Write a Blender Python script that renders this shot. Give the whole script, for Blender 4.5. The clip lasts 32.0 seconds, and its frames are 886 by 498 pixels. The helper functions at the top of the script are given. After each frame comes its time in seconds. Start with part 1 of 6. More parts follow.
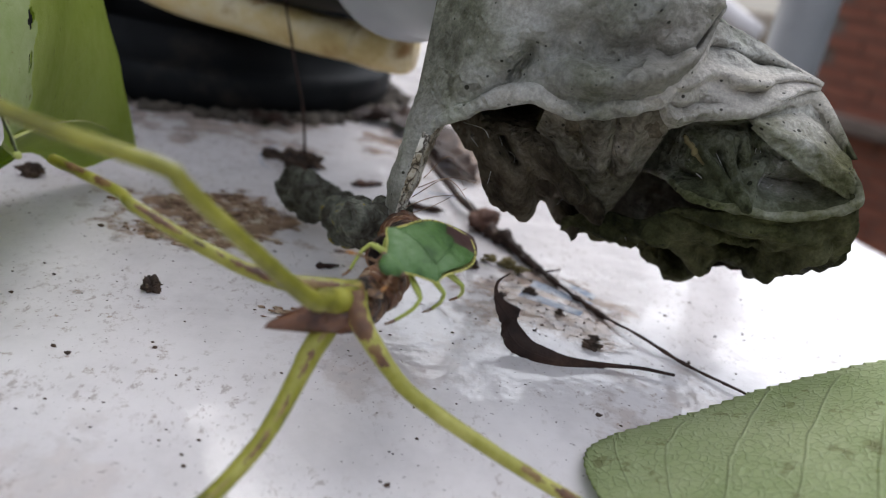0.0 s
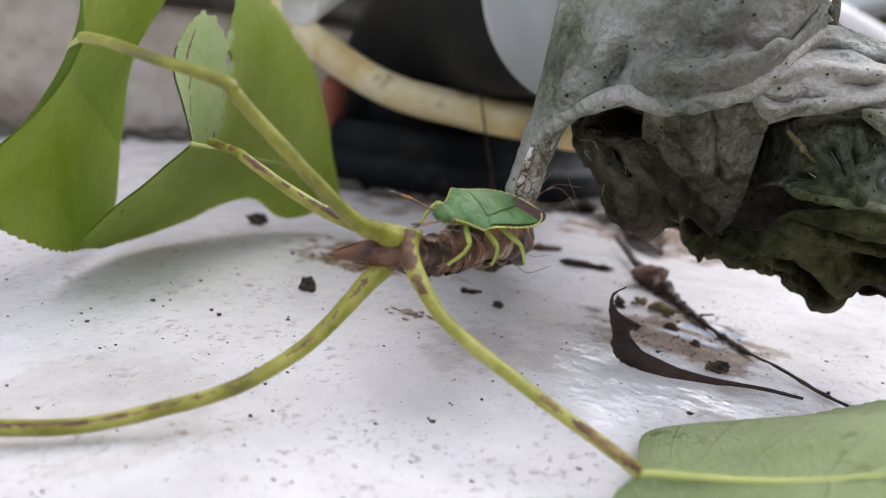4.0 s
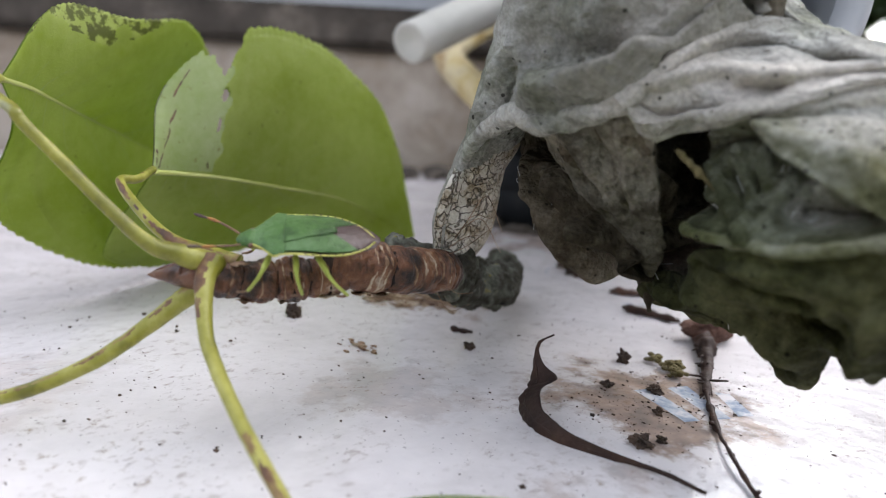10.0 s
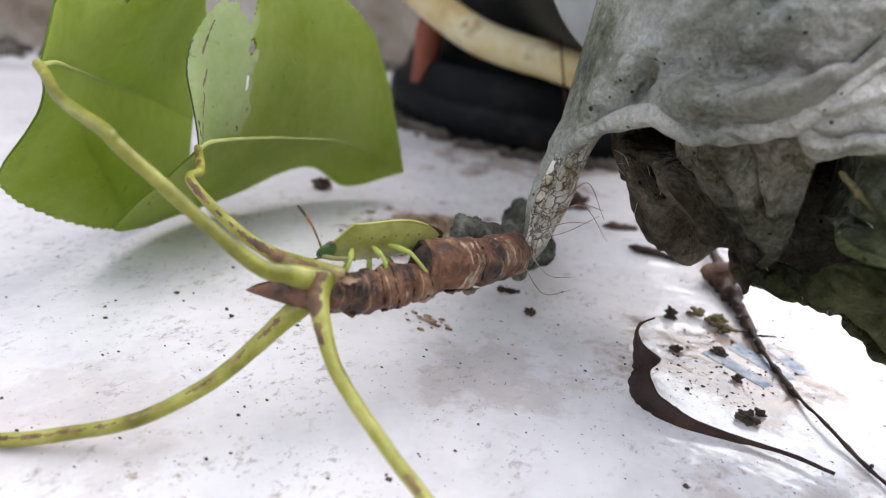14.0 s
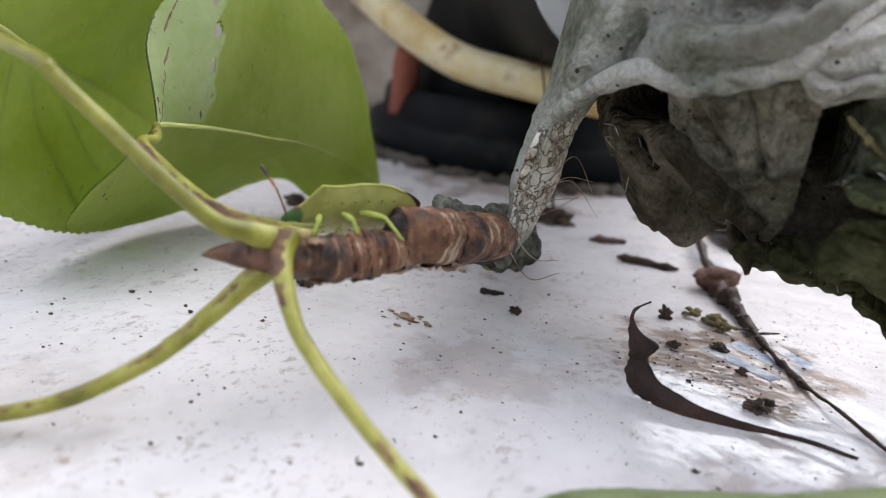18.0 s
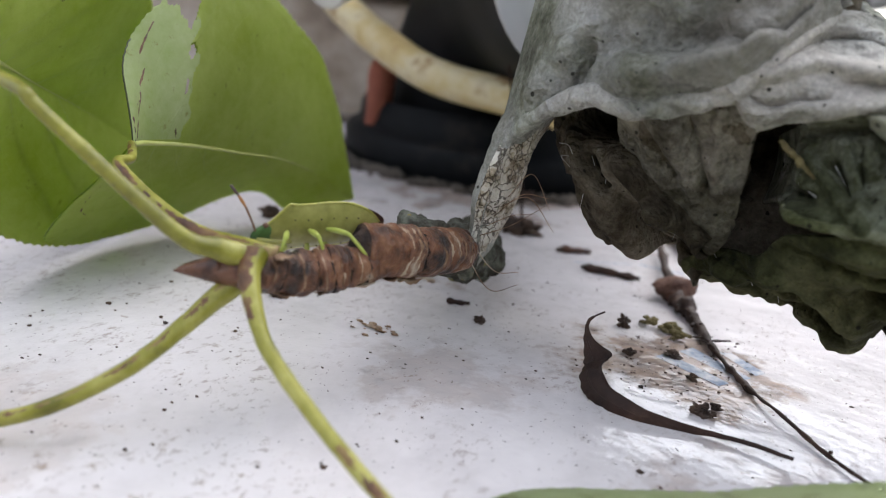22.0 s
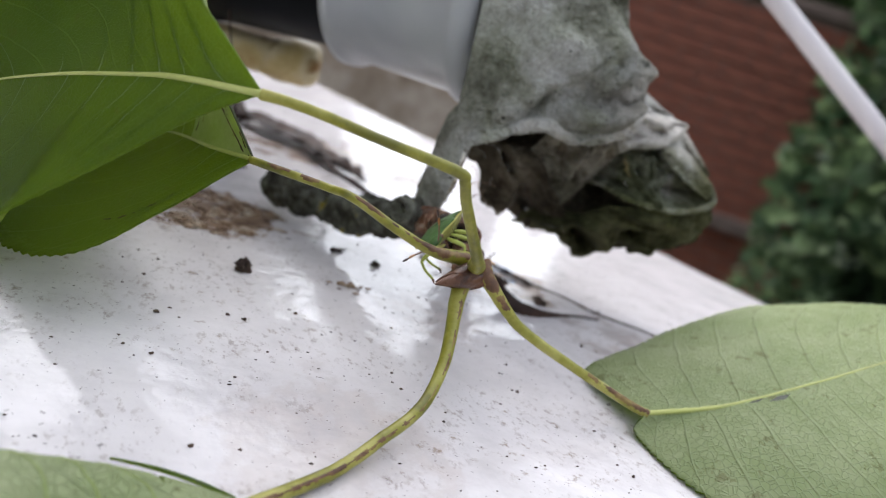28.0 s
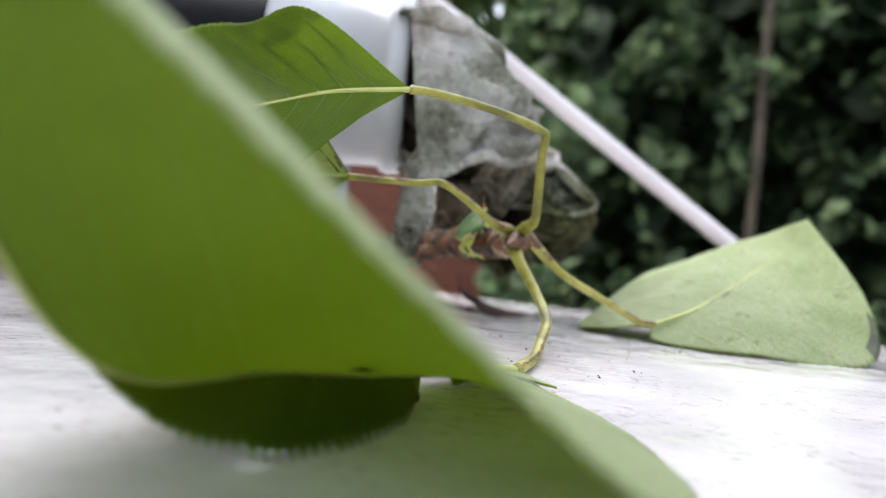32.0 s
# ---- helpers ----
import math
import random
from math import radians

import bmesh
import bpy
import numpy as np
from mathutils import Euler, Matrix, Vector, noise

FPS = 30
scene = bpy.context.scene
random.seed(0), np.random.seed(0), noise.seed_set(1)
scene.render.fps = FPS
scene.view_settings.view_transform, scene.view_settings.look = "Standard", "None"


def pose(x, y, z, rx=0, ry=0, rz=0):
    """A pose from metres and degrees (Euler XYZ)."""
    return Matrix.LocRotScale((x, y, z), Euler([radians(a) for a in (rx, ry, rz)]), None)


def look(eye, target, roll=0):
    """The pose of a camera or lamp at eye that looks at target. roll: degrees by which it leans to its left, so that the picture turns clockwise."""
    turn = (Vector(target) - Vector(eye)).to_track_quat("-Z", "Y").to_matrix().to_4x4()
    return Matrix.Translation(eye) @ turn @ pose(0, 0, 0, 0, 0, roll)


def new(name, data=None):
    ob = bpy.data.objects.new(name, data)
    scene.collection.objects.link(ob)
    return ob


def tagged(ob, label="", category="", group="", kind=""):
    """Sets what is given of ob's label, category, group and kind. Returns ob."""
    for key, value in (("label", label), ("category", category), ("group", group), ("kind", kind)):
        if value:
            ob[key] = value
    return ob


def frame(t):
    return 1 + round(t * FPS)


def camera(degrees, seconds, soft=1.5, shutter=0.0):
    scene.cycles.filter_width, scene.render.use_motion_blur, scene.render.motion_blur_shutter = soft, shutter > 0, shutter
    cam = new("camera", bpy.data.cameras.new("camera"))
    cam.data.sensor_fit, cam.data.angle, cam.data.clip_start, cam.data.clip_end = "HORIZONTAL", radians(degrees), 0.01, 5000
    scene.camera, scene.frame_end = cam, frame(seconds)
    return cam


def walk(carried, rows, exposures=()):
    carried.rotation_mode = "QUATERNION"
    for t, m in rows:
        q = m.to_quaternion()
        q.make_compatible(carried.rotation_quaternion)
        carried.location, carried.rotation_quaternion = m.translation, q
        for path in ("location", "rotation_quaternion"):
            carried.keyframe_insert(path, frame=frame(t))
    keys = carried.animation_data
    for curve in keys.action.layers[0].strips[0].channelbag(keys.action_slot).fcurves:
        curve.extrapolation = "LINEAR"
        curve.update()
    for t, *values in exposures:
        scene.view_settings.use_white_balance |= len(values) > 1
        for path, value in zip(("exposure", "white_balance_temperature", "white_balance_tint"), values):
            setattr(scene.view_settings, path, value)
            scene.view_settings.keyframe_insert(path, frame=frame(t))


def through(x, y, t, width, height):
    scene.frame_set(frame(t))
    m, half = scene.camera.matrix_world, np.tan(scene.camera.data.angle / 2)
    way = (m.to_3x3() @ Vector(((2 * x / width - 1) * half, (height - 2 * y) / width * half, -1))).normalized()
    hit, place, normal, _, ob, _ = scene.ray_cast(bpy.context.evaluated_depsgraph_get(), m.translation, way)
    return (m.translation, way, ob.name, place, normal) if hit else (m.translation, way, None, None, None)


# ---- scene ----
cam = camera(57.42, 32.0, 1.1)
cam.data.dof.use_dof = True
cam.data.dof.focus_distance, cam.data.dof.aperture_fstop = 0.093, 24.0
U = 0.01  # the numbers below are centimetres
ROWS = [
    (0, 0.796, -6.221, 4.832, 0.00, -21.41, 10.89),
    (0.5, 0.928, -6.417, 4.201, 3.53, -19.48, 10.81),
    (1, 1.493, -6.954, 3.890, 6.45, -16.22, 10.09),
    (1.5, 1.822, -6.980, 3.546, 9.28, -13.79, 9.34),
    (2, 2.282, -7.023, 3.494, 13.00, -10.60, 8.89),
    (2.5, 2.869, -7.258, 3.510, 14.99, -11.01, 8.92),
    (3, 3.481, -7.261, 3.522, 17.27, -12.00, 8.82),
    (3.5, 3.472, -7.051, 3.438, 20.85, -12.47, 7.36),
    (5.5, 4.395, -6.611, 3.428, 26.36, -13.61, 5.69),
    (6, 4.904, -6.331, 3.474, 28.37, -12.59, 5.12),
    (6.5, 5.364, -6.078, 3.498, 30.07, -11.67, 4.60),
    (7, 5.675, -5.797, 3.545, 30.75, -12.01, 4.25),
    (7.5, 5.930, -5.438, 3.563, 34.95, -12.09, 4.08),
    (8, 6.561, -4.663, 3.620, 40.77, -12.03, 3.64),
    (8.5, 7.262, -4.015, 3.626, 43.63, -10.95, 3.33),
    (9, 7.475, -3.428, 3.632, 47.10, -11.22, 3.28),
    (9.5, 7.386, -3.351, 3.634, 48.20, -11.50, 3.47),
    (10, 7.352, -3.332, 3.632, 47.99, -12.00, 3.65),
    (10.5, 7.346, -3.316, 3.610, 48.08, -12.17, 3.53),
    (11, 7.367, -3.311, 3.609, 47.14, -12.65, 3.28),
    (11.5, 7.439, -3.378, 3.617, 46.27, -12.34, 3.55),
    (12, 7.407, -3.364, 3.613, 45.49, -13.03, 2.97),
    (12.5, 6.657, -4.227, 4.682, 42.93, -16.86, 3.99),
    (13, 5.543, -4.280, 5.030, 38.49, -19.91, 4.87),
    (13.5, 4.444, -4.668, 5.001, 35.95, -20.68, 6.20),
    (14, 4.440, -5.136, 4.846, 33.96, -21.36, 6.01),
    (14.5, 4.542, -4.998, 4.007, 32.09, -17.98, 6.33),
    (16.5, 4.350, -4.787, 3.650, 32.48, -16.05, 6.18),
    (17, 4.353, -4.765, 3.643, 33.10, -15.93, 5.97),
    (17.5, 4.336, -4.753, 3.647, 33.28, -16.15, 6.01),
    (18, 4.353, -4.753, 3.631, 33.14, -16.10, 5.77),
    (18.5, 4.348, -4.740, 3.628, 33.27, -16.12, 5.73),
    (19, 4.351, -4.734, 3.632, 33.01, -16.43, 5.77),
    (19.5, 4.359, -4.735, 3.629, 33.09, -16.32, 5.72),
    (20, 4.362, -4.731, 3.627, 32.85, -16.59, 5.74),
    (20.5, 4.346, -4.731, 3.630, 32.58, -16.69, 5.93),
    (21, 4.333, -4.729, 3.650, 32.38, -16.93, 6.29),
    (21.5, 4.406, -4.813, 3.660, 32.31, -15.72, 6.09),
    (22, 4.738, -4.973, 3.859, 31.92, -15.59, 5.96),
    (22.5, 3.674, -5.884, 5.016, 26.03, -23.67, 8.21),
    (23, 3.563, -6.546, 5.409, 17.29, -27.00, 9.19),
    (23.5, 2.275, -6.507, 5.886, 11.86, -28.62, 9.82),
    (24, 0.271, -7.393, 6.461, 2.57, -30.99, 12.51),
    (24.5, -1.223, -8.135, 7.242, -7.63, -29.00, 17.31),
    (26.5, -3.675, -7.117, 10.451, -20.82, -42.55, 23.40),
    (27, -4.353, -7.547, 8.236, -20.50, -32.33, 20.66),
    (27.5, -5.012, -7.796, 5.934, -21.63, -21.64, 20.04),
    (28, -5.215, -8.604, 4.380, -26.01, -15.16, 18.38),
    (28.5, -6.104, -8.776, 3.422, -32.59, -10.22, 15.48),
    (29, -8.061, -8.969, 2.375, -37.07, -7.18, 11.56),
    (29.5, -8.904, -8.868, 1.499, -38.89, -1.92, 7.69),
    (30, -10.469, -8.759, 1.096, -42.87, 3.43, 6.70),
    (30.5, -10.356, -8.642, 1.043, -43.30, 1.13, 6.27),
    (31, -10.373, -8.662, 1.026, -43.40, 1.07, 6.21),
    (31.5, -10.379, -8.698, 0.985, -43.42, 1.25, 6.07),
    (32, -10.346, -8.657, 0.991, -43.26, 1.12, 6.08),
]


def aim(yaw, pitch):
    a, b = radians(yaw), radians(pitch)
    return (-math.sin(a) * math.cos(b), math.cos(a) * math.cos(b), math.sin(b))


walk(cam, [(t, pose(U * x, U * y, U * z) @ look((0, 0, 0), aim(yaw, pitch), roll)) for t, x, y, z, yaw, pitch, roll in ROWS],
     [(t, e, 6340, 11.3) for t, e in ((0, 0.9), (2, 1.2), (6, 1.34), (9, 1.36), (12, 1.5), (14, 1.54), (19, 1.4), (22, 1.3), (24, 1.02), (27, 0.78), (28, 1.05), (29, 1.14), (30, 1.5), (32, 1.72))])

# ---- world and light ----
world = bpy.data.worlds.new("overcast_sky")
scene.world = world
world.use_nodes = True
wn = world.node_tree
sky = wn.nodes.new("ShaderNodeTexSky")
sky.sky_type, sky.sun_disc = "NISHITA", False
sky.sun_elevation, sky.sun_rotation = radians(52), radians(-32)
sky.air_density, sky.dust_density, sky.ozone_density = 1.0, 3.0, 1.0
grey = wn.nodes.new("ShaderNodeHueSaturation")
grey.inputs["Saturation"].default_value = 0.34
wn.links.new(sky.outputs[0], grey.inputs["Color"])
wn.links.new(grey.outputs[0], wn.nodes["Background"].inputs[0])
wn.nodes["Background"].inputs[1].default_value = 0.228
sun = new("sun", bpy.data.lights.new("sun", "SUN"))
sun.data.energy, sun.data.angle, sun.data.color = 0.68, radians(80), (1.0, 0.97, 0.93)
sun.matrix_world = look((0, 0, 0), (-math.sin(radians(32)) * 0.616, -math.cos(radians(32)) * 0.616, -0.788))


# ---- helpers ----
def thing(name, at, label, category, group="", kind=""):
    """An empty that carries a thing's parts; at in centimetres."""
    ob = new(name)
    ob.empty_display_size = 0.005
    ob.location = Vector(at) * U
    return tagged(ob, label, category, group, kind)


def origin(ob):
    at = Vector((0, 0, 0))
    while ob is not None:
        at += ob.location
        ob = ob.parent
    return at


def part(name, bm, material, parent=None, label="", smooth=True):
    """Links a bmesh, in centimetres of the world, as one mesh object under its thing."""
    base = origin(parent)
    for v in bm.verts:
        v.co = v.co * U - base
    if smooth:
        for f in bm.faces:
            f.smooth = True
    mesh = bpy.data.meshes.new(name)
    bm.normal_update()
    bm.to_mesh(mesh)
    bm.free()
    for m in material if isinstance(material, (list, tuple)) else [material]:
        mesh.materials.append(m)
    ob = new(name, mesh)
    ob.parent = parent
    return tagged(ob, label)


def spline(pts, n):
    """n points evenly along a smooth curve through pts (tuples of any length)."""
    P = [np.array(p, float) for p in pts]
    P = [2 * P[0] - P[1]] + P + [2 * P[-1] - P[-2]]
    out = []
    for i in range(n):
        s = i / (n - 1) * (len(P) - 3)
        k = min(int(s), len(P) - 4)
        f = s - k
        a, b, c, d = P[k : k + 4]
        out.append(0.5 * (2 * b + (c - a) * f + (2 * a - 5 * b + 4 * c - d) * f * f + (3 * b - a - 3 * c + d) * f**3))
    return out


def tube(bm, pts, n=24, sides=10, rough=0.0, scale=6.0, flat=1.0, up=None, mat=0, ends=True):
    """Sweeps a round section along points (x, y, z, radius)."""
    line = spline(pts, n)
    rings, side = [], None
    for i, p in enumerate(line):
        at = Vector(p[:3])
        ahead = (Vector(line[min(i + 1, n - 1)][:3]) - Vector(line[max(i - 1, 0)][:3])).normalized()
        side = ahead.orthogonal() if side is None else side - ahead * side.dot(ahead)
        if up is not None:
            side = ahead.cross(Vector(up))
        side.normalize()
        other = ahead.cross(side)
        ring = []
        for k in range(sides):
            a = 2 * math.pi * k / sides
            r = max(p[3], 0.001)
            way = side * math.cos(a) + other * math.sin(a) * flat
            q = at + way * r
            if rough:
                q += way * r * rough * noise.noise(q * scale)
            ring.append(bm.verts.new(q))
        rings.append(ring)
    for a, b in zip(rings, rings[1:]):
        for k in range(sides):
            f = bm.faces.new((a[k], a[(k + 1) % sides], b[(k + 1) % sides], b[k]))
            f.material_index = mat
    if ends:
        bm.faces.new(rings[0][::-1]).material_index = mat
        bm.faces.new(rings[-1]).material_index = mat
    return bm


def shell(grid, thick, bm=None, uv=None, mats=(0, 0)):
    """A thin solid sheet from a grid of points; its upper side has the first material, its lower side the second."""
    bm = bm or bmesh.new()
    nu, nv = len(grid), len(grid[0])
    lay = bm.loops.layers.uv.verify()
    G = [[Vector(p) for p in row] for row in grid]
    top, low = [], []
    for i in range(nu):
        a, b = [], []
        for j in range(nv):
            du = G[min(i + 1, nu - 1)][j] - G[max(i - 1, 0)][j]
            dv = G[i][min(j + 1, nv - 1)] - G[i][max(j - 1, 0)]
            nrm = du.cross(dv)
            nrm = nrm.normalized() if nrm.length > 1e-9 else Vector((0, 0, 1))
            a.append(bm.verts.new(G[i][j] + nrm * thick / 2))
            b.append(bm.verts.new(G[i][j] - nrm * thick / 2))
        top.append(a)
        low.append(b)

    def face(vs, ij, m):
        try:
            f = bm.faces.new(vs)
        except ValueError:
            return
        f.material_index = m
        for loop, (i, j) in zip(f.loops, ij):
            loop[lay].uv = uv(i, j) if uv else (i / (nu - 1), j / (nv - 1))

    for i in range(nu - 1):
        for j in range(nv - 1):
            q = ((i, j), (i + 1, j), (i + 1, j + 1), (i, j + 1))
            face([top[a][b] for a, b in q], q, mats[0])
            face([low[a][b] for a, b in q[::-1]], q[::-1], mats[1])
    rim = [(i, 0) for i in range(nu)] + [(nu - 1, j) for j in range(1, nv)] + [(i, nv - 1) for i in range(nu - 2, -1, -1)] + [(0, j) for j in range(nv - 2, 0, -1)]
    for (a, b), (c, d) in zip(rim, rim[1:] + rim[:1]):
        face((top[a][b], low[a][b], low[c][d], top[c][d]), ((a, b), (a, b), (c, d), (c, d)), mats[1])
    return bm


def box(bm, lo, hi, mat=0):
    x, y, z = zip(lo, hi)
    v = [bm.verts.new((x[i], y[j], z[k])) for i in (0, 1) for j in (0, 1) for k in (0, 1)]
    for q in ((0, 1, 3, 2), (4, 6, 7, 5), (0, 4, 5, 1), (2, 3, 7, 6), (0, 2, 6, 4), (1, 5, 7, 3)):
        bm.faces.new([v[i] for i in q]).material_index = mat
    return bm


def grain(bm, at, size, seed):
    """A small rough lump."""
    out = bmesh.ops.create_icosphere(bm, subdivisions=1, radius=1.0)["verts"]
    for v in out:
        k = 1 + 0.45 * noise.noise(v.co * 1.7 + Vector((seed * 3.1, seed, 0)))
        v.co = Vector(at) + Vector((v.co.x * size[0], v.co.y * size[1], v.co.z * size[2])) * k
    return bm


# ---- materials ----
def material(name):
    m = bpy.data.materials.new(name)
    m.use_nodes = True
    return m, m.node_tree, m.node_tree.nodes["Principled BSDF"]


def node(tree, kind, **inputs):
    n = tree.nodes.new(kind)
    for k, v in inputs.items():
        n.inputs[k.replace("_", " ")].default_value = v
    return n


def noise_of(tree, scale, detail=4.0, rough=0.55, coords="Object"):
    n = node(tree, "ShaderNodeTexNoise", Scale=scale, Detail=detail, Roughness=rough)
    c = tree.nodes.new("ShaderNodeTexCoord")
    tree.links.new(c.outputs[coords], n.inputs["Vector"])
    return n.outputs["Fac"]


def ramp(tree, fac, stops):
    r = tree.nodes.new("ShaderNodeValToRGB")
    while len(r.color_ramp.elements) < len(stops):
        r.color_ramp.elements.new(0.5)
    for e, (at, col) in zip(r.color_ramp.elements, stops):
        e.position, e.color = at, (*col, 1.0)
    tree.links.new(fac, r.inputs[0])
    return r.outputs[0]


def mix(tree, fac, a, b, blend="MIX"):
    m = tree.nodes.new("ShaderNodeMix")
    m.data_type, m.blend_type = "RGBA", blend
    for sock, v in ((m.inputs[0], fac), (m.inputs[6], a), (m.inputs[7], b)):
        if isinstance(v, (int, float)):
            sock.default_value = v
        elif isinstance(v, tuple):
            sock.default_value = (*v, 1.0)
        else:
            tree.links.new(v, sock)
    return m.outputs[2]


def value(tree, op, a, b=0.0):
    m = tree.nodes.new("ShaderNodeMath")
    m.operation = op
    for sock, v in ((m.inputs[0], a), (m.inputs[1], b)):
        if isinstance(v, (int, float)):
            sock.default_value = v
        else:
            tree.links.new(v, sock)
    return m.outputs[0]


def bump(tree, bsdf, height, strength, distance):
    b = node(tree, "ShaderNodeBump", Strength=strength, Distance=distance)
    tree.links.new(height, b.inputs["Height"])
    tree.links.new(b.outputs[0], bsdf.inputs["Normal"])
    return b


def plain(name, stops, scale, rough=0.6, detail=5.0, relief=0.4, depth=0.0003, fine=4.0, metal=0.0, spec=0.5):
    """A surface whose colour wanders through stops, with a finer relief."""
    m, t, b = material(name)
    t.links.new(ramp(t, noise_of(t, scale, detail, 0.62), stops), b.inputs["Base Color"])
    b.inputs["Roughness"].default_value, b.inputs["Metallic"].default_value = rough, metal
    b.inputs["Specular IOR Level"].default_value = spec
    if relief:
        bump(t, b, noise_of(t, scale * fine, 5.0, 0.6), relief, depth)
    return m


STAINS = (((-2.95, 5.6), 2.2, 0.95), ((2.4, 4.7), 1.8, 0.6), ((1.2, 12.5), 3.6, 0.8), ((-5.0, 12.5), 4.5, 0.6), ((4.6, 1.6), 2.6, 0.4), ((2.2, 4.5), 1.9, 0.45), ((0.3, 2.2), 1.5, 0.3), ((-2.2, -1.5), 2.0, 0.22))


def table_mat():
    m, t, b = material("white_gloss_paint")
    b.inputs["Specular IOR Level"].default_value = 0.33
    base = ramp(t, noise_of(t, 55, 6, 0.65), [(0.3, (0.57, 0.54, 0.535)), (0.5, (0.69, 0.655, 0.65)), (0.7, (0.76, 0.725, 0.72))])
    dirt = ramp(t, noise_of(t, 420, 8, 0.75), [(0.0, (0, 0, 0)), (0.57, (0, 0, 0)), (0.66, (1, 1, 1))])
    zone = ramp(t, noise_of(t, 30, 3, 0.5), [(0.0, (0, 0, 0)), (0.46, (0, 0, 0)), (0.64, (1, 1, 1))])
    c = mix(t, value(t, "MULTIPLY", mixable(t, dirt), mixable(t, zone)), base, (0.33, 0.26, 0.21))
    speck = ramp(t, noise_of(t, 1500, 2, 0.5), [(0.0, (0, 0, 0)), (0.70, (0, 0, 0)), (0.74, (1, 1, 1))])
    c = mix(t, value(t, "MULTIPLY", mixable(t, speck), 0.6), c, (0.12, 0.10, 0.09))
    co = t.nodes.new("ShaderNodeTexCoord")
    mp = t.nodes.new("ShaderNodeMapping")
    mp.inputs["Rotation"].default_value, mp.inputs["Scale"].default_value = (0, 0, 0.7), (1.0, 0.62, 1.0)
    t.links.new(co.outputs["Object"], mp.inputs["Vector"])
    sn = node(t, "ShaderNodeTexNoise", Scale=900.0, Detail=6.0, Roughness=0.7)
    t.links.new(mp.outputs[0], sn.inputs["Vector"])
    scuff = ramp(t, sn.outputs["Fac"], [(0.0, (0, 0, 0)), (0.55, (0, 0, 0)), (0.63, (1, 1, 1))])
    where = ramp(t, noise_of(t, 75, 4, 0.6), [(0.0, (0, 0, 0)), (0.46, (0, 0, 0)), (0.58, (1, 1, 1))])
    c = mix(t, value(t, "MULTIPLY", value(t, "MULTIPLY", mixable(t, scuff), mixable(t, where)), 0.55), c, (0.26, 0.20, 0.17))
    for at, size, strength in STAINS:
        co = t.nodes.new("ShaderNodeTexCoord")
        d = t.nodes.new("ShaderNodeVectorMath")
        d.operation = "DISTANCE"
        t.links.new(co.outputs["Object"], d.inputs[0])
        d.inputs[1].default_value = (at[0] * U, at[1] * U, 0)
        near = value(t, "SUBTRACT", 1.0, value(t, "DIVIDE", d.outputs["Value"], size * U))
        blot = value(t, "ADD", value(t, "MULTIPLY", noise_of(t, 110, 7, 0.66), 2.4), value(t, "MULTIPLY", near, 0.8))
        fac = ramp(t, value(t, "MULTIPLY", blot, 0.4), [(0.0, (0, 0, 0)), (0.575, (0, 0, 0)), (0.67, (strength,) * 3)])
        tone = ramp(t, noise_of(t, 260, 4), [(0.35, (0.10, 0.055, 0.03)), (0.6, (0.30, 0.19, 0.12)), (0.75, (0.5, 0.44, 0.38))])
        c = mix(t, value(t, "MULTIPLY", mixable(t, fac), clamp01(t, value(t, "MULTIPLY", near, 4.0))), c, tone)
    t.links.new(c, b.inputs["Base Color"])
    r = ramp(t, noise_of(t, 95, 7, 0.62), [(0.40, (0.028,) * 3), (0.52, (0.06,) * 3), (0.64, (0.22,) * 3)])
    t.links.new(r, b.inputs["Roughness"])
    h = value(t, "ADD", noise_of(t, 60, 3, 0.5), value(t, "ADD", value(t, "MULTIPLY", noise_of(t, 330, 4, 0.55), 0.17), value(t, "MULTIPLY", noise_of(t, 900, 3, 0.5), 0.045)))
    bump(t, b, h, 0.5, 0.0012)
    return m


def clamp01(t, v):
    n = t.nodes.new("ShaderNodeClamp")
    t.links.new(v, n.inputs[0])
    return n.outputs[0]


def mixable(t, colour):
    n = t.nodes.new("ShaderNodeRGBToBW")
    t.links.new(colour, n.inputs[0])
    return n.outputs[0]


